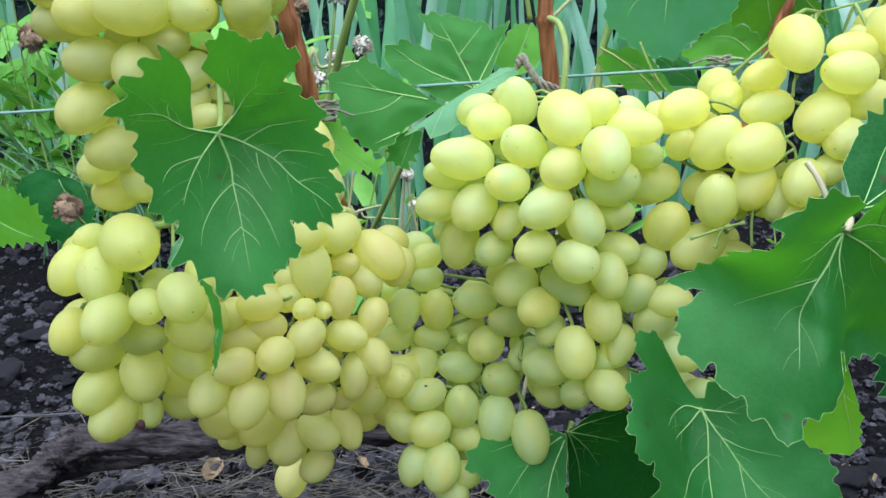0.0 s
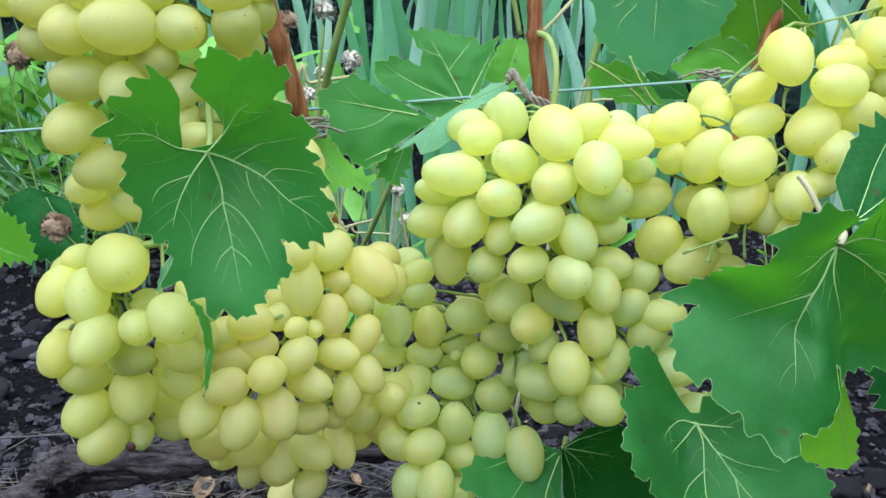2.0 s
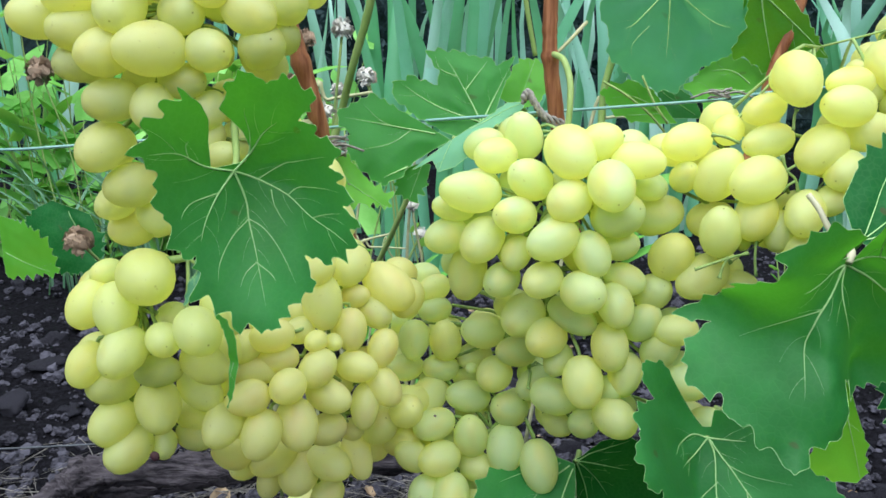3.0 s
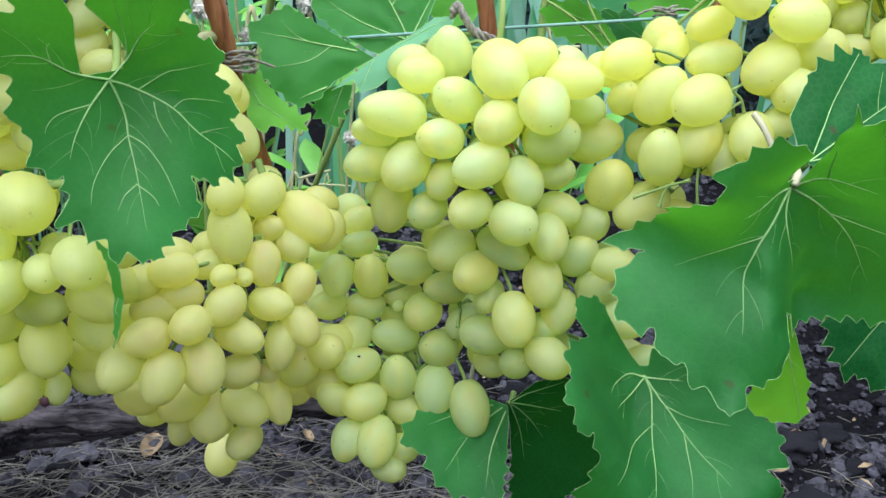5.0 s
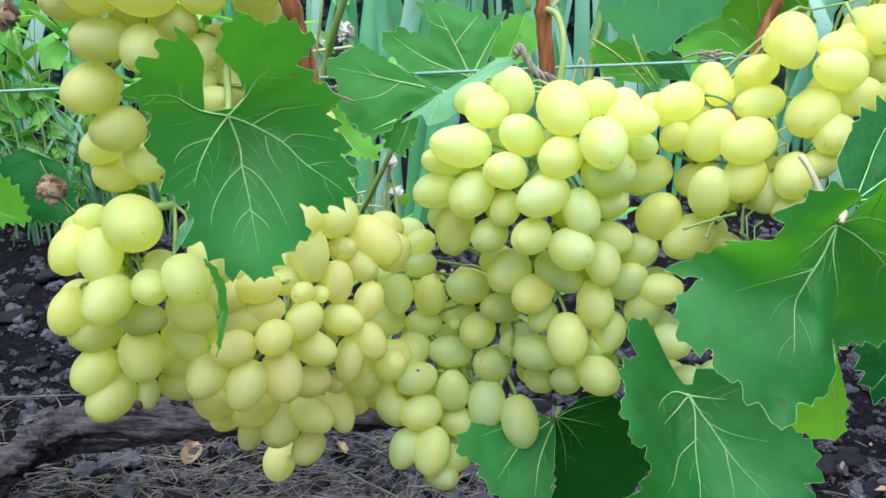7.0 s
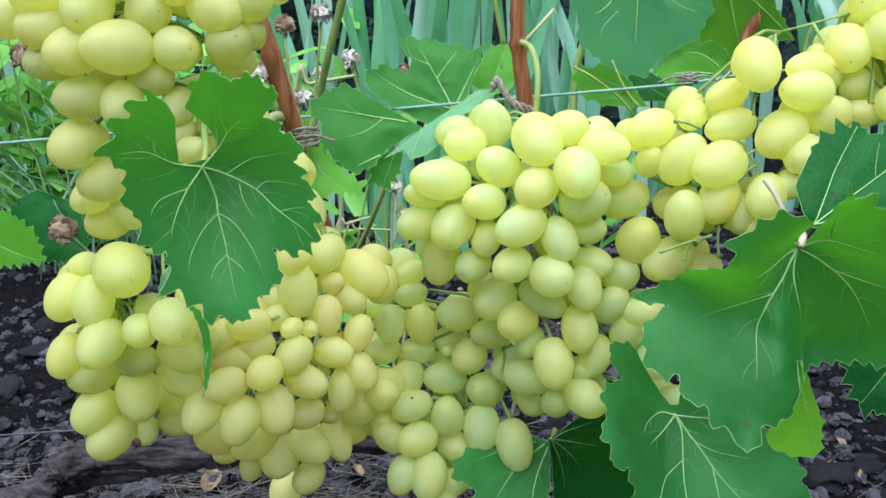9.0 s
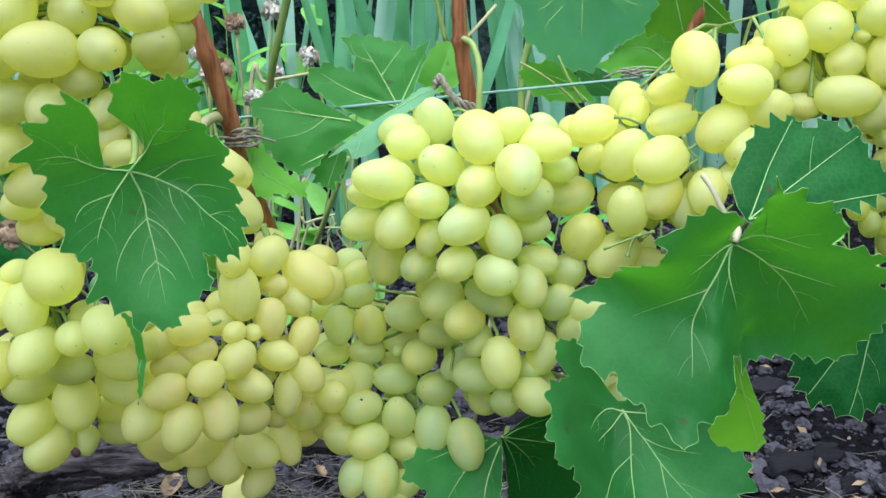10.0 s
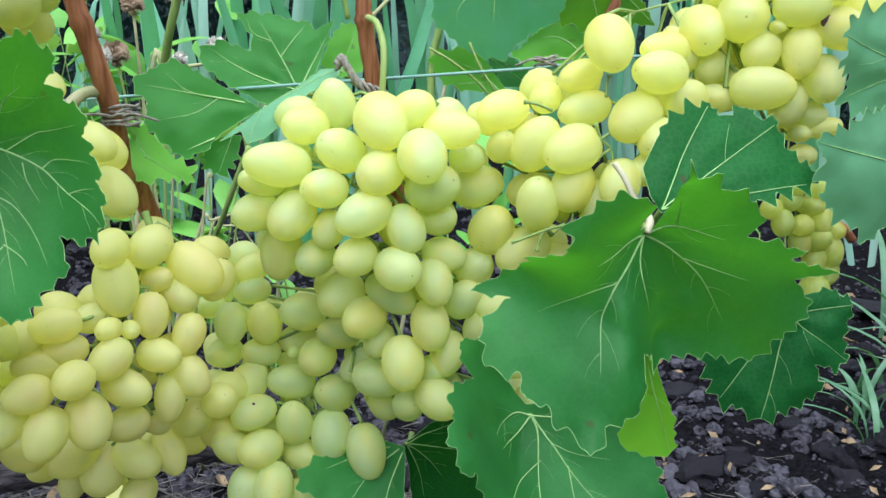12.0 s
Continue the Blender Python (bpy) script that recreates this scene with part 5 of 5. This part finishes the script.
grape(0.3537, 0.5868, 0.4189, 20.6, 15.7, 70, 38)
grape(0.3693, 0.5882, 0.4161, 20.5, 15.8, 0, 56)
grape(0.3853, 0.5910, 0.4183, 21.0, 15.9, 60, 40)
grape(0.3780, 0.5952, 0.4286, 20.0, 15.1, 0, 47)
grape(0.3694, 0.5896, 0.4035, 20.4, 15.9, 80, 34)
grape(0.3819, 0.5882, 0.4056, 21.0, 15.9, 30, 40)
grape(0.3959, 0.5952, 0.4105, 19.1, 15.3, 0, 38)
grape(0.3822, 0.5910, 0.3912, 22.0, 16.9, 60, 29)
grape(0.3953, 0.5924, 0.3958, 23.5, 17.7, 90, 25)
grape(0.3822, 0.5854, 0.3647, 31.9, 22.6, 80, 23)
grape(0.3945, 0.5938, 0.3807, 22.6, 17.9, 60, 35)
grape(0.3659, 0.5952, 0.4430, 19.8, 15.0, 0, 47)
grape(0.3829, 0.5952, 0.4406, 19.6, 15.1, 0, 45)
hung = bunch("small unripe green grape bunch with shade put into its colour", (0.3751, 0.6000, 0.4580), GRAPE_UNRIPE, 0)


# ---- garden behind ----


def head_mesh(seed, material):
    """A ragged dry flower head: a knot of small bent flakes round a core."""
    rnd = random.Random(seed)
    bm = lump(seed, 0.3, 2)
    bmesh.ops.scale(bm, vec=(0.75, 0.75, 0.7), verts=bm.verts)
    for _ in range(110):
        w = Vector((rnd.gauss(0, 1), rnd.gauss(0, 1), rnd.gauss(0.35, 0.9))).normalized()
        s = w.orthogonal().normalized() * rnd.uniform(0.09, 0.19)
        p0, p1, p2 = w * 0.5, w * rnd.uniform(0.8, 0.95), w * rnd.uniform(0.86, 1.02) + Vector((0, 0, rnd.uniform(-0.2, 0.15)))
        v = [bm.verts.new(q) for q in (p0 - s * 0.5, p0 + s * 0.5, p1 + s, p1 - s, p2)]
        bm.faces.new((v[0], v[1], v[2], v[3]))
        bm.faces.new((v[3], v[2], v[4]))
    return mesh_of("flower_head", bm, material, False)


HEADS = [head_mesh(k, SEED) for k in range(3)]
WHITE_HEADS = [head_mesh(k + 7, PETAL) for k in range(2)]


def strap(bm, line, width, fold=0.25, cols=3, face=None):
    """A long leaf along a line, widest a third of the way up, folded a little along its middle."""
    rows = []
    for i, q in enumerate(line):
        t = i / (len(line) - 1)
        d = (line[min(i + 1, len(line) - 1)] - line[max(i - 1, 0)]).normalized()
        s = (Vector(face) if face is not None else Vector((1, 0, 0)))
        s = (s - d * s.dot(d)).normalized()
        nrm = s.cross(d)
        w = width * (0.75 + 0.5 * math.sin(min(1, t * 1.6) * math.pi / 2)) * (1 - max(0, (t - 0.45) / 0.55) ** 1.7) * 0.5 + 0.0002
        rows.append([bm.verts.new(q + s * w * u + nrm * (-abs(u) * fold * w)) for u in np.linspace(-1, 1, cols)])
    for r1, r2 in zip(rows, rows[1:]):
        for k in range(cols - 1):
            bm.faces.new((r1[k], r1[k + 1], r2[k + 1], r2[k]))


def iris_fan(seed, place):
    """A clump of upright sword leaves."""
    rnd = random.Random(seed)
    ob = thing("iris_plant", place, "blue-green iris clump with upright sword leaves growing in soil", "plant", "iris clumps behind the vine")
    for k in range(6):
        bm = bmesh.new()
        lean = rnd.gauss(0, 0.11)
        tall = rnd.uniform(0.72, 1.1)
        p = Vector(place) + Vector((rnd.uniform(-0.07, 0.07), rnd.uniform(-0.06, 0.06), -0.01))
        tip_bend = rnd.uniform(-0.12, 0.12)
        pts = [p + Vector((lean * tall * t + tip_bend * t**3, rnd.uniform(-0.1, 0.1) * t * t, tall * t * (1 - 0.08 * t))) for t in np.linspace(0, 1, 9)]
        turn = rnd.uniform(-0.9, 0.9)
        strap(bm, pts, rnd.uniform(0.018, 0.046), 0.45, 3, (math.cos(turn), math.sin(turn), 0))
        part("sword_leaf", bm, IRIS, ob)
    return ob


def weed(seed, place, tall=0.35):
    """A leafy weed with narrow leaves along thin stems."""
    rnd = random.Random(seed)
    ob = thing("weed", place, "bright green leafy weed with narrow leaves growing in soil", "plant", "weeds behind the vine")
    for k in range(3):
        lean = Vector((rnd.uniform(-0.35, 0.35), rnd.uniform(-0.25, 0.25), 1)).normalized()
        p = Vector(place) + Vector((rnd.uniform(-0.03, 0.03), rnd.uniform(-0.03, 0.03), -0.01))
        line = bend([p, p + lean * tall * 0.5 + Vector((rnd.uniform(-0.02, 0.02), 0, 0)), p + lean * tall * rnd.uniform(0.8, 1.1)], 5)
        bm = bmesh.new()
        tube(bm, line, lambda t: 0.0026 * (1 - 0.6 * t), 5)
        part("weed_stem", bm, STALK, ob)
        for j in range(7):
            q = line[min(len(line) - 1, 1 + j * (len(line) - 2) // 6)]
            a = rnd.uniform(0, 6.28)
            way = Vector((math.cos(a), math.sin(a), rnd.uniform(0.5, 1.7))).normalized()
            size = (rnd.uniform(0.07, 0.17) if tall > 0.35 else rnd.uniform(0.04, 0.08)) * (0.5 + tall)
            pts = [q + way * size * t + Vector((0, 0, -0.35 * size * t * t)) for t in np.linspace(0, 1, 6)]
            bm = bmesh.new()
            strap(bm, pts, size * rnd.uniform(0.26, 0.44), 0.3, 3, way.cross(Vector((0, 0, 1))))
            part("weed_leaf", bm, WEED, ob)
    return ob


def grass_tuft(seed, place, tall):
    """A loose tuft of narrow grey-green grass blades."""
    rnd = random.Random(seed)
    ob = thing("grass_tuft", place, "loose tuft of narrow grey-green grass growing in soil", "grass", "grass tufts by the vine")
    for k in range(9):
        a = rnd.uniform(0, 6.28)
        out = Vector((math.cos(a), math.sin(a), 0)) * rnd.uniform(0.3, 1.1)
        p = Vector(place) + Vector((rnd.uniform(-0.03, 0.03), rnd.uniform(-0.03, 0.03), -0.005))
        size = tall * rnd.uniform(0.6, 1.1)
        pts = [p + Vector((out.x * size * t * t, out.y * size * t * t, size * t * (1 - 0.45 * t))) for t in np.linspace(0, 1, 8)]
        bm = bmesh.new()
        strap(bm, pts, rnd.uniform(0.004, 0.011), 0.4, 3, (-math.sin(a), math.cos(a), 0))
        part("blade", bm, GRASS, ob)
    return ob


def dried_flower(seed, head_at, foot, size, white=False):
    """A dry flower head on a thin pale stalk."""
    rnd = random.Random(seed)
    h, f = Vector(head_at), Vector(foot)
    ob = thing("dried_flower", f, "withered white flower head on a thin stalk" if white else "withered brown flower head on a thin dry stalk", "flower", "withered flowers behind the vine")
    bm = bmesh.new()
    tube(bm, bend([f, (f * 0.45 + h * 0.55) + Vector((rnd.uniform(-0.03, 0.03), 0, 0.02)), h], 6), lambda t: 0.0024 - 0.0008 * t, 6)
    part("stalk", bm, PEDUNCLE if rnd.random() < 0.5 else STALK, ob)
    g = part("flower_head", (WHITE_HEADS if white else HEADS)[seed % 2], None, ob)
    g.matrix_basis = Matrix.Translation(h) @ Euler((rnd.uniform(-0.6, 0.6), rnd.uniform(-0.6, 0.6), rnd.uniform(0, 6))).to_matrix().to_4x4() @ Matrix.Scale(size, 4)
    return ob


def foot_of(head, drift=0.0, back=0.0):
    x, y = head[0] + drift, head[1] + back
    return (x, y, soil_height(x, y) - 0.005)


def dry_stick(ends, radius):
    """A pale dry stem leaning among the weeds."""
    p, q = Vector(ends[0]), Vector(ends[1])
    way = (q - p).normalized()
    low = p - way * 0.10
    low.z = soil_height(low.x, low.y)
    ob = thing("dry_stick", low, "pale straw-coloured dry stem leaning among weeds", "stick", "pale dry stems")
    bm = bmesh.new()
    tube(bm, bend([low, p - way * 0.02 - Vector((0, 0, 0.01)), p, q], 6), lambda t: radius * (1 - 0.4 * t), 7, 0.2)
    part("stem", bm, PEDUNCLE, ob)
    return ob


def dry_leaf(place, size, turn):
    """A curled dry leaf lying on the soil."""
    bm = bmesh.new()
    grid = {}
    for i in range(9):
        for j in range(7):
            u, v = i / 8 * 2 - 1, j / 6 * 2 - 1
            w = (1 - u * u) ** 0.6 * (1 + 0.25 * noise.noise(Vector((u * 3, v * 2, size * 90))))
            z = 0.5 * v * v * w + 0.35 * u * u + 0.2 * noise.noise(Vector((u * 2, v * 2, size * 300)))
            grid[i, j] = bm.verts.new((u * size, v * w * size * 0.55, z * size * 0.7))
    for i in range(8):
        for j in range(6):
            bm.faces.new((grid[i, j], grid[i + 1, j], grid[i + 1, j + 1], grid[i, j + 1]))
    bmesh.ops.remove_doubles(bm, verts=bm.verts, dist=1e-5)
    ob = new("dry_leaf", mesh_of("dry_leaf", bm, DRY))
    x, y = place
    ob.matrix_basis = Matrix.Translation((x, y, soil_height(x, y) + 0.006)) @ Euler((0.3, -0.2, turn)).to_matrix().to_4x4()
    return tagged(ob, "curled dry tan leaf lying on soil", "dry leaf", "dry leaves on the soil")


dried_flower(0, (-0.9000, 2.0000, 0.5046), foot_of((-0.9000, 2.0000, 0.5046), 0.05, 0.05), 0.0340, False)
dried_flower(1, (-0.3797, 0.8800, 0.3668), foot_of((-0.3797, 0.8800, 0.3668), 0.16, 0.30), 0.0165, False)
dried_flower(2, (-0.1298, 1.4500, 0.5089), foot_of((-0.1298, 1.4500, 0.5089), 0.04, 0.05), 0.0170, True)
dried_flower(3, (-0.1151, 1.0000, 0.5788), foot_of((-0.1151, 1.0000, 0.5788), -0.03, 0.05), 0.0140, True)
dried_flower(4, (-0.1569, 1.0000, 0.5669), foot_of((-0.1569, 1.0000, 0.5669), 0.05, 0.05), 0.0130, False)
dried_flower(5, (-0.1253, 0.9000, 0.4955), foot_of((-0.1253, 0.9000, 0.4955), -0.06, 0.05), 0.0130, True)
dried_flower(6, (-0.1295, 1.5000, 0.5054), foot_of((-0.1295, 1.5000, 0.5054), 0.04, 0.05), 0.0160, False)
dried_flower(7, (-0.0290, 1.1000, 0.5087), foot_of((-0.0290, 1.1000, 0.5087), -0.03, 0.05), 0.0100, False)
dried_flower(8, (-0.9353, 2.0000, 0.6206), foot_of((-0.9353, 2.0000, 0.6206), 0.05, 0.05), 0.0320, False)
dried_flower(9, (-0.1456, 1.2000, 0.5020), foot_of((-0.1456, 1.2000, 0.5020), -0.06, 0.05), 0.0110, True)
dried_flower(10, (-0.2007, 1.0000, 0.5358), foot_of((-0.2007, 1.0000, 0.5358), 0.04, 0.05), 0.0110, True)
dried_flower(11, (-0.1797, 0.9500, 0.5167), foot_of((-0.1797, 0.9500, 0.5167), -0.03, 0.05), 0.0110, True)
dried_flower(12, (-0.1776, 1.0000, 0.5174), foot_of((-0.1776, 1.0000, 0.5174), 0.05, 0.05), 0.0150, False)
dried_flower(13, (-0.0403, 1.3000, 0.2817), foot_of((-0.0403, 1.3000, 0.2817), -0.06, 0.05), 0.0120, True)
dried_flower(14, (0.8630, 1.5000, 0.5473), foot_of((0.8630, 1.5000, 0.5473), 0.04, 0.05), 0.0140, False)
dried_flower(15, (-0.0454, 1.1000, 0.3632), foot_of((-0.0454, 1.1000, 0.3632), -0.03, 0.05), 0.0100, True)
dry_stick(((-0.1536, 1.15, 0.4912), (-0.0953, 1.15, 0.5006)), 0.0035)
dry_stick(((0.1974, 1.1, 0.4701), (0.2288, 1.1, 0.4719)), 0.0028)
dry_stick(((-0.1247, 1.2500, 0.2808), (-0.0835, 1.2500, 0.2920)), 0.0028)
dry_stick(((-0.1127, 1.2800, 0.2652), (-0.0574, 1.2800, 0.2628)), 0.0022)
dry_stick(((-0.0874, 1.3000, 0.2514), (-0.0693, 1.3000, 0.2229)), 0.002)
dry_stick(((-0.0613, 1.3500, 0.2023), (-0.0290, 1.3500, 0.2093)), 0.0024)
dry_stick(((-0.1156, 1.2000, 0.3503), (-0.1033, 1.2000, 0.3713)), 0.0022)
dry_leaf((-0.290, 1.004), 0.022, 1.4)
dry_leaf((-0.315, 1.051), 0.012, 0.2)
dry_leaf((-0.101, 1.009), 0.012, 2.0)
dry_leaf((-0.008, 2.395), 0.020, 0.5)
dry_leaf((-0.738, 1.730), 0.016, 1.0)
dry_leaf((0.948, 1.412), 0.020, 2.5)
dry_leaf((-0.030, 1.056), 0.010, 0.8)
iris_fan(1, (-0.073, 2.132, 0.0))
iris_fan(2, (-0.120, 2.249, 0.0))
iris_fan(3, (-0.004, 2.201, 0.0))
iris_fan(4, (-0.325, 2.341, 0.0))
iris_fan(5, (0.142, 2.453, 0.0))
iris_fan(6, (0.376, 2.514, 0.0))
iris_fan(7, (0.494, 2.364, 0.0))
iris_fan(8, (0.722, 2.572, 0.0))
iris_fan(9, (1.055, 2.476, 0.0))
iris_fan(10, (1.149, 2.329, 0.0))
iris_fan(11, (0.965, 2.640, 0.0))
iris_fan(12, (-0.588, 2.568, 0.0))
iris_fan(13, (1.412, 2.533, 0.0))
iris_fan(14, (-0.225, 2.626, 0.0))
iris_fan(15, (1.218, 1.865, 0.0))
iris_fan(16, (0.273, 2.638, 0.0))
iris_fan(17, (0.679, 2.744, 0.0))
iris_fan(18, (1.222, 2.712, 0.0))
iris_fan(19, (-1.317, 2.864, 0.0))
iris_fan(20, (-1.126, 2.948, 0.0))
iris_fan(21, (-0.852, 2.791, 0.0))
weed(40, (-0.200, 1.500, 0.0), 0.50)
weed(42, (-0.050, 1.300, 0.0), 0.30)
weed(43, (-0.300, 1.650, 0.0), 0.50)
weed(46, (0.280, 1.600, 0.0), 0.40)
weed(47, (0.750, 1.420, 0.0), 0.20)
weed(48, (0.620, 1.500, 0.0), 0.22)
weed(49, (-1.079, 2.199, 0.0), 0.40)
weed(50, (-1.032, 2.222, 0.0), 0.50)
weed(51, (-0.954, 2.208, 0.0), 0.42)
weed(52, (-0.892, 2.195, 0.0), 0.38)
weed(53, (-0.824, 2.205, 0.0), 0.45)
weed(54, (-0.761, 2.233, 0.0), 0.50)
weed(55, (-0.688, 2.231, 0.0), 0.50)
weed(56, (-1.187, 2.243, 0.0), 0.50)
weed(57, (-1.036, 2.301, 0.0), 0.60)
weed(58, (-0.897, 2.329, 0.0), 0.60)
weed(59, (-0.630, 2.291, 0.0), 0.55)
weed(60, (-0.532, 2.321, 0.0), 0.60)
weed(61, (-0.447, 2.351, 0.0), 0.60)
weed(62, (-0.390, 2.383, 0.0), 0.55)
weed(63, (-1.141, 2.368, 0.0), 0.65)
weed(64, (-1.000, 2.398, 0.0), 0.60)
weed(65, (-0.765, 2.392, 0.0), 0.60)
grass_tuft(90, (0.783, 1.107, 0.0), 0.16)
grass_tuft(91, (0.755, 1.007, 0.0), 0.14)
grass_tuft(92, (0.897, 1.173, 0.0), 0.20)
grass_tuft(93, (1.029, 1.403, 0.0), 0.30)
for k, (x, y, tall) in enumerate(((-0.80, 1.95, 0.66), (-0.66, 1.90, 0.62), (-0.74, 2.05, 0.70), (-0.90, 2.00, 0.66), (-0.60, 2.05, 0.70), (0.90, 1.05, 0.18), (0.99, 1.20, 0.24))):
    grass_tuft(94 + k, (x, y, 0.0), tall)

# ---- soil pieces, straw and far hedge ----
rnd = random.Random(11)
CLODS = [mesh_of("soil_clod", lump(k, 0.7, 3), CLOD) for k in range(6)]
for i in range(200):
    y = 0.75 + 1.3 * rnd.random() ** 1.5
    x = rnd.uniform(-0.75, 0.85) * (0.5 + y * 0.6)
    r = 0.006 + 0.022 * rnd.random() ** 3.0
    c = new("soil_clod", CLODS[rnd.randrange(6)])
    c.parent = ground
    c.matrix_basis = Matrix.Translation((x, y, soil_height(x, y) + r * 0.25)) @ Euler((rnd.uniform(-0.5, 0.5), rnd.uniform(-0.5, 0.5), rnd.uniform(0, 6.28))).to_matrix().to_4x4() @ Matrix.Diagonal((r, r * rnd.uniform(0.7, 1.1), r * rnd.uniform(0.7, 1.0), 1))

for x, y, r, flat in ((0.495, 0.985, 0.036, 0.50), (0.677, 1.092, 0.022, 0.75), (0.672, 1.001, 0.020, 0.70), (0.561, 1.030, 0.020, 0.60), (0.668, 0.943, 0.024, 0.60), (0.557, 0.942, 0.020, 0.60), (0.554, 1.005, 0.022, 0.60), (0.562, 1.232, 0.030, 0.35), (1.082, 1.520, 0.050, 0.30), (-0.122, 0.941, 0.020, 0.60), (-0.070, 0.968, 0.018, 0.60), (-0.028, 0.930, 0.018, 0.70), (-0.190, 0.915, 0.017, 0.60), (-0.587, 1.276, 0.020, 0.50), (-0.694, 1.470, 0.030, 0.40), (-0.748, 1.729, 0.030, 0.40)):
    c = new("soil_clod", CLODS[int(1000 * (x + y)) % 6])
    c.parent = ground
    c.matrix_basis = Matrix.Translation((x, y, soil_height(x, y) + r * 0.3)) @ Matrix.Rotation(x * 40, 4, "Z") @ Matrix.Diagonal((r, r * 0.8, r * flat, 1))


def crumbs(count):
    """Small crumbs of soil, one mesh."""
    shapes = []
    for k in range(10):
        bm = lump(20 + k, 0.85, 1 + k // 5)
        bm.verts.ensure_lookup_table()
        shapes.append((np.array([v.co[:] for v in bm.verts]), np.array([[v.index for v in f.verts] for f in bm.faces])))
        bm.free()
    verts, faces, base = [], [], 0
    for _ in range(count):
        y = 0.66 + 1.95 * rnd.random() ** 1.6
        x = rnd.gauss(0.03, 0.46) * (0.45 + y * 0.62)
        r = 0.0018 + 0.012 * rnd.random() ** 4
        v, f = shapes[rnd.randrange(5) + (5 if r > 0.004 else 0)]
        a = rnd.uniform(0, 6.28)
        ca, sa = math.cos(a) * r, math.sin(a) * r
        p = np.stack([v[:, 0] * ca - v[:, 1] * sa + x, v[:, 0] * sa + v[:, 1] * ca + y, v[:, 2] * r + soil_height(x, y) + r * 0.3], 1)
        verts.append(p)
        faces.append(f + base)
        base += len(v)
    me = bpy.data.meshes.new("soil_crumbs")
    me.from_pydata(np.concatenate(verts).tolist(), [], np.concatenate(faces).tolist())
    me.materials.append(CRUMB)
    return tagged(new("soil_crumbs", me), "small dark crumbs of dry soil lying on the ground", "soil", kind="stuff")


crumbs(20000)

straw = bmesh.new()
for _ in range(5200):
    x = rnd.gauss(-0.17, 0.27)
    y = abs(rnd.gauss(0.12, 0.15)) + 0.70
    a = rnd.gauss(0.3, 0.9)
    size = 0.02 + 0.08 * rnd.random() ** 2
    z = soil_height(x, y) + rnd.uniform(0.002, 0.016)
    way = Vector((math.cos(a), math.sin(a) * 0.8, rnd.gauss(0, 0.18)))
    side = Vector((-way.y, way.x, 0)) * rnd.gauss(0, 0.10)
    line = [Vector((x, y, z)) + way * size * t + side * size * math.sin(t * 3.1) for t in (-0.5, -0.17, 0.17, 0.5)]
    tube(straw, line, 0.00025 + 0.0007 * rnd.random() ** 3, 3, cap=False)
tagged(new("straw", mesh_of("straw", straw, STRAW)), "dry straw and thin roots scattered on the soil", "straw", kind="stuff")

verts, faces = [], []
for _ in range(220):
    y = 0.78 + 1.0 * rnd.random() ** 1.4
    x = rnd.uniform(-0.22, 0.8) * (0.5 + y * 0.6)
    w = rnd.uniform(0.003, 0.011)
    c = Vector((x, y, soil_height(x, y) + rnd.uniform(0.004, 0.012)))
    s = Vector((rnd.gauss(0, 1), rnd.gauss(0, 1), rnd.gauss(0, 0.4))).normalized()
    t = s.orthogonal().normalized()
    b = len(verts)
    verts += [c - s * w, c + t * w * 0.4 + Vector((0, 0, 0.002)), c + s * w, c - t * w * 0.4]
    faces.append((b, b + 1, b + 2, b + 3))
me = bpy.data.meshes.new("dry_leaf_bits")
me.from_pydata(verts, [], faces)
me.materials.append(DRY)
tagged(new("dry_leaf_bits", me), "small tan bits of dry leaf scattered on soil", "leaf litter", kind="stuff")

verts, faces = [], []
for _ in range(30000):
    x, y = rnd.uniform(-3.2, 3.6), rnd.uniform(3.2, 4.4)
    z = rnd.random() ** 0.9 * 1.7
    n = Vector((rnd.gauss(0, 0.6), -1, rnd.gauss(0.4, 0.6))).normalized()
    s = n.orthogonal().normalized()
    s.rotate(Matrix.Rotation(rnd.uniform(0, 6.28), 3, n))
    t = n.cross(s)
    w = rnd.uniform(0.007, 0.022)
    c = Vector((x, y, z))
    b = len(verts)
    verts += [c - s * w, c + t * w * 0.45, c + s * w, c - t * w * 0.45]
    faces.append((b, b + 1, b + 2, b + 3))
# A dark backing sheet stands in for the shade inside the hedge.
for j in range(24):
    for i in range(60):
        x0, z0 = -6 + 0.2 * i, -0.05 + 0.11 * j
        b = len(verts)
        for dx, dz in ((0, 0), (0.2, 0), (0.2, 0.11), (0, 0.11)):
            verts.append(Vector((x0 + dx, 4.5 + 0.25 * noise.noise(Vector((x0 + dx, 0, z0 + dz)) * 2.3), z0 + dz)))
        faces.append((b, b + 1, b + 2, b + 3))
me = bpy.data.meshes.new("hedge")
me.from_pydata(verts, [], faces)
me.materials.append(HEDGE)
tagged(new("hedge", me), "dense hedge of small leaves with shade put into near-black colour", "hedge", kind="stuff")
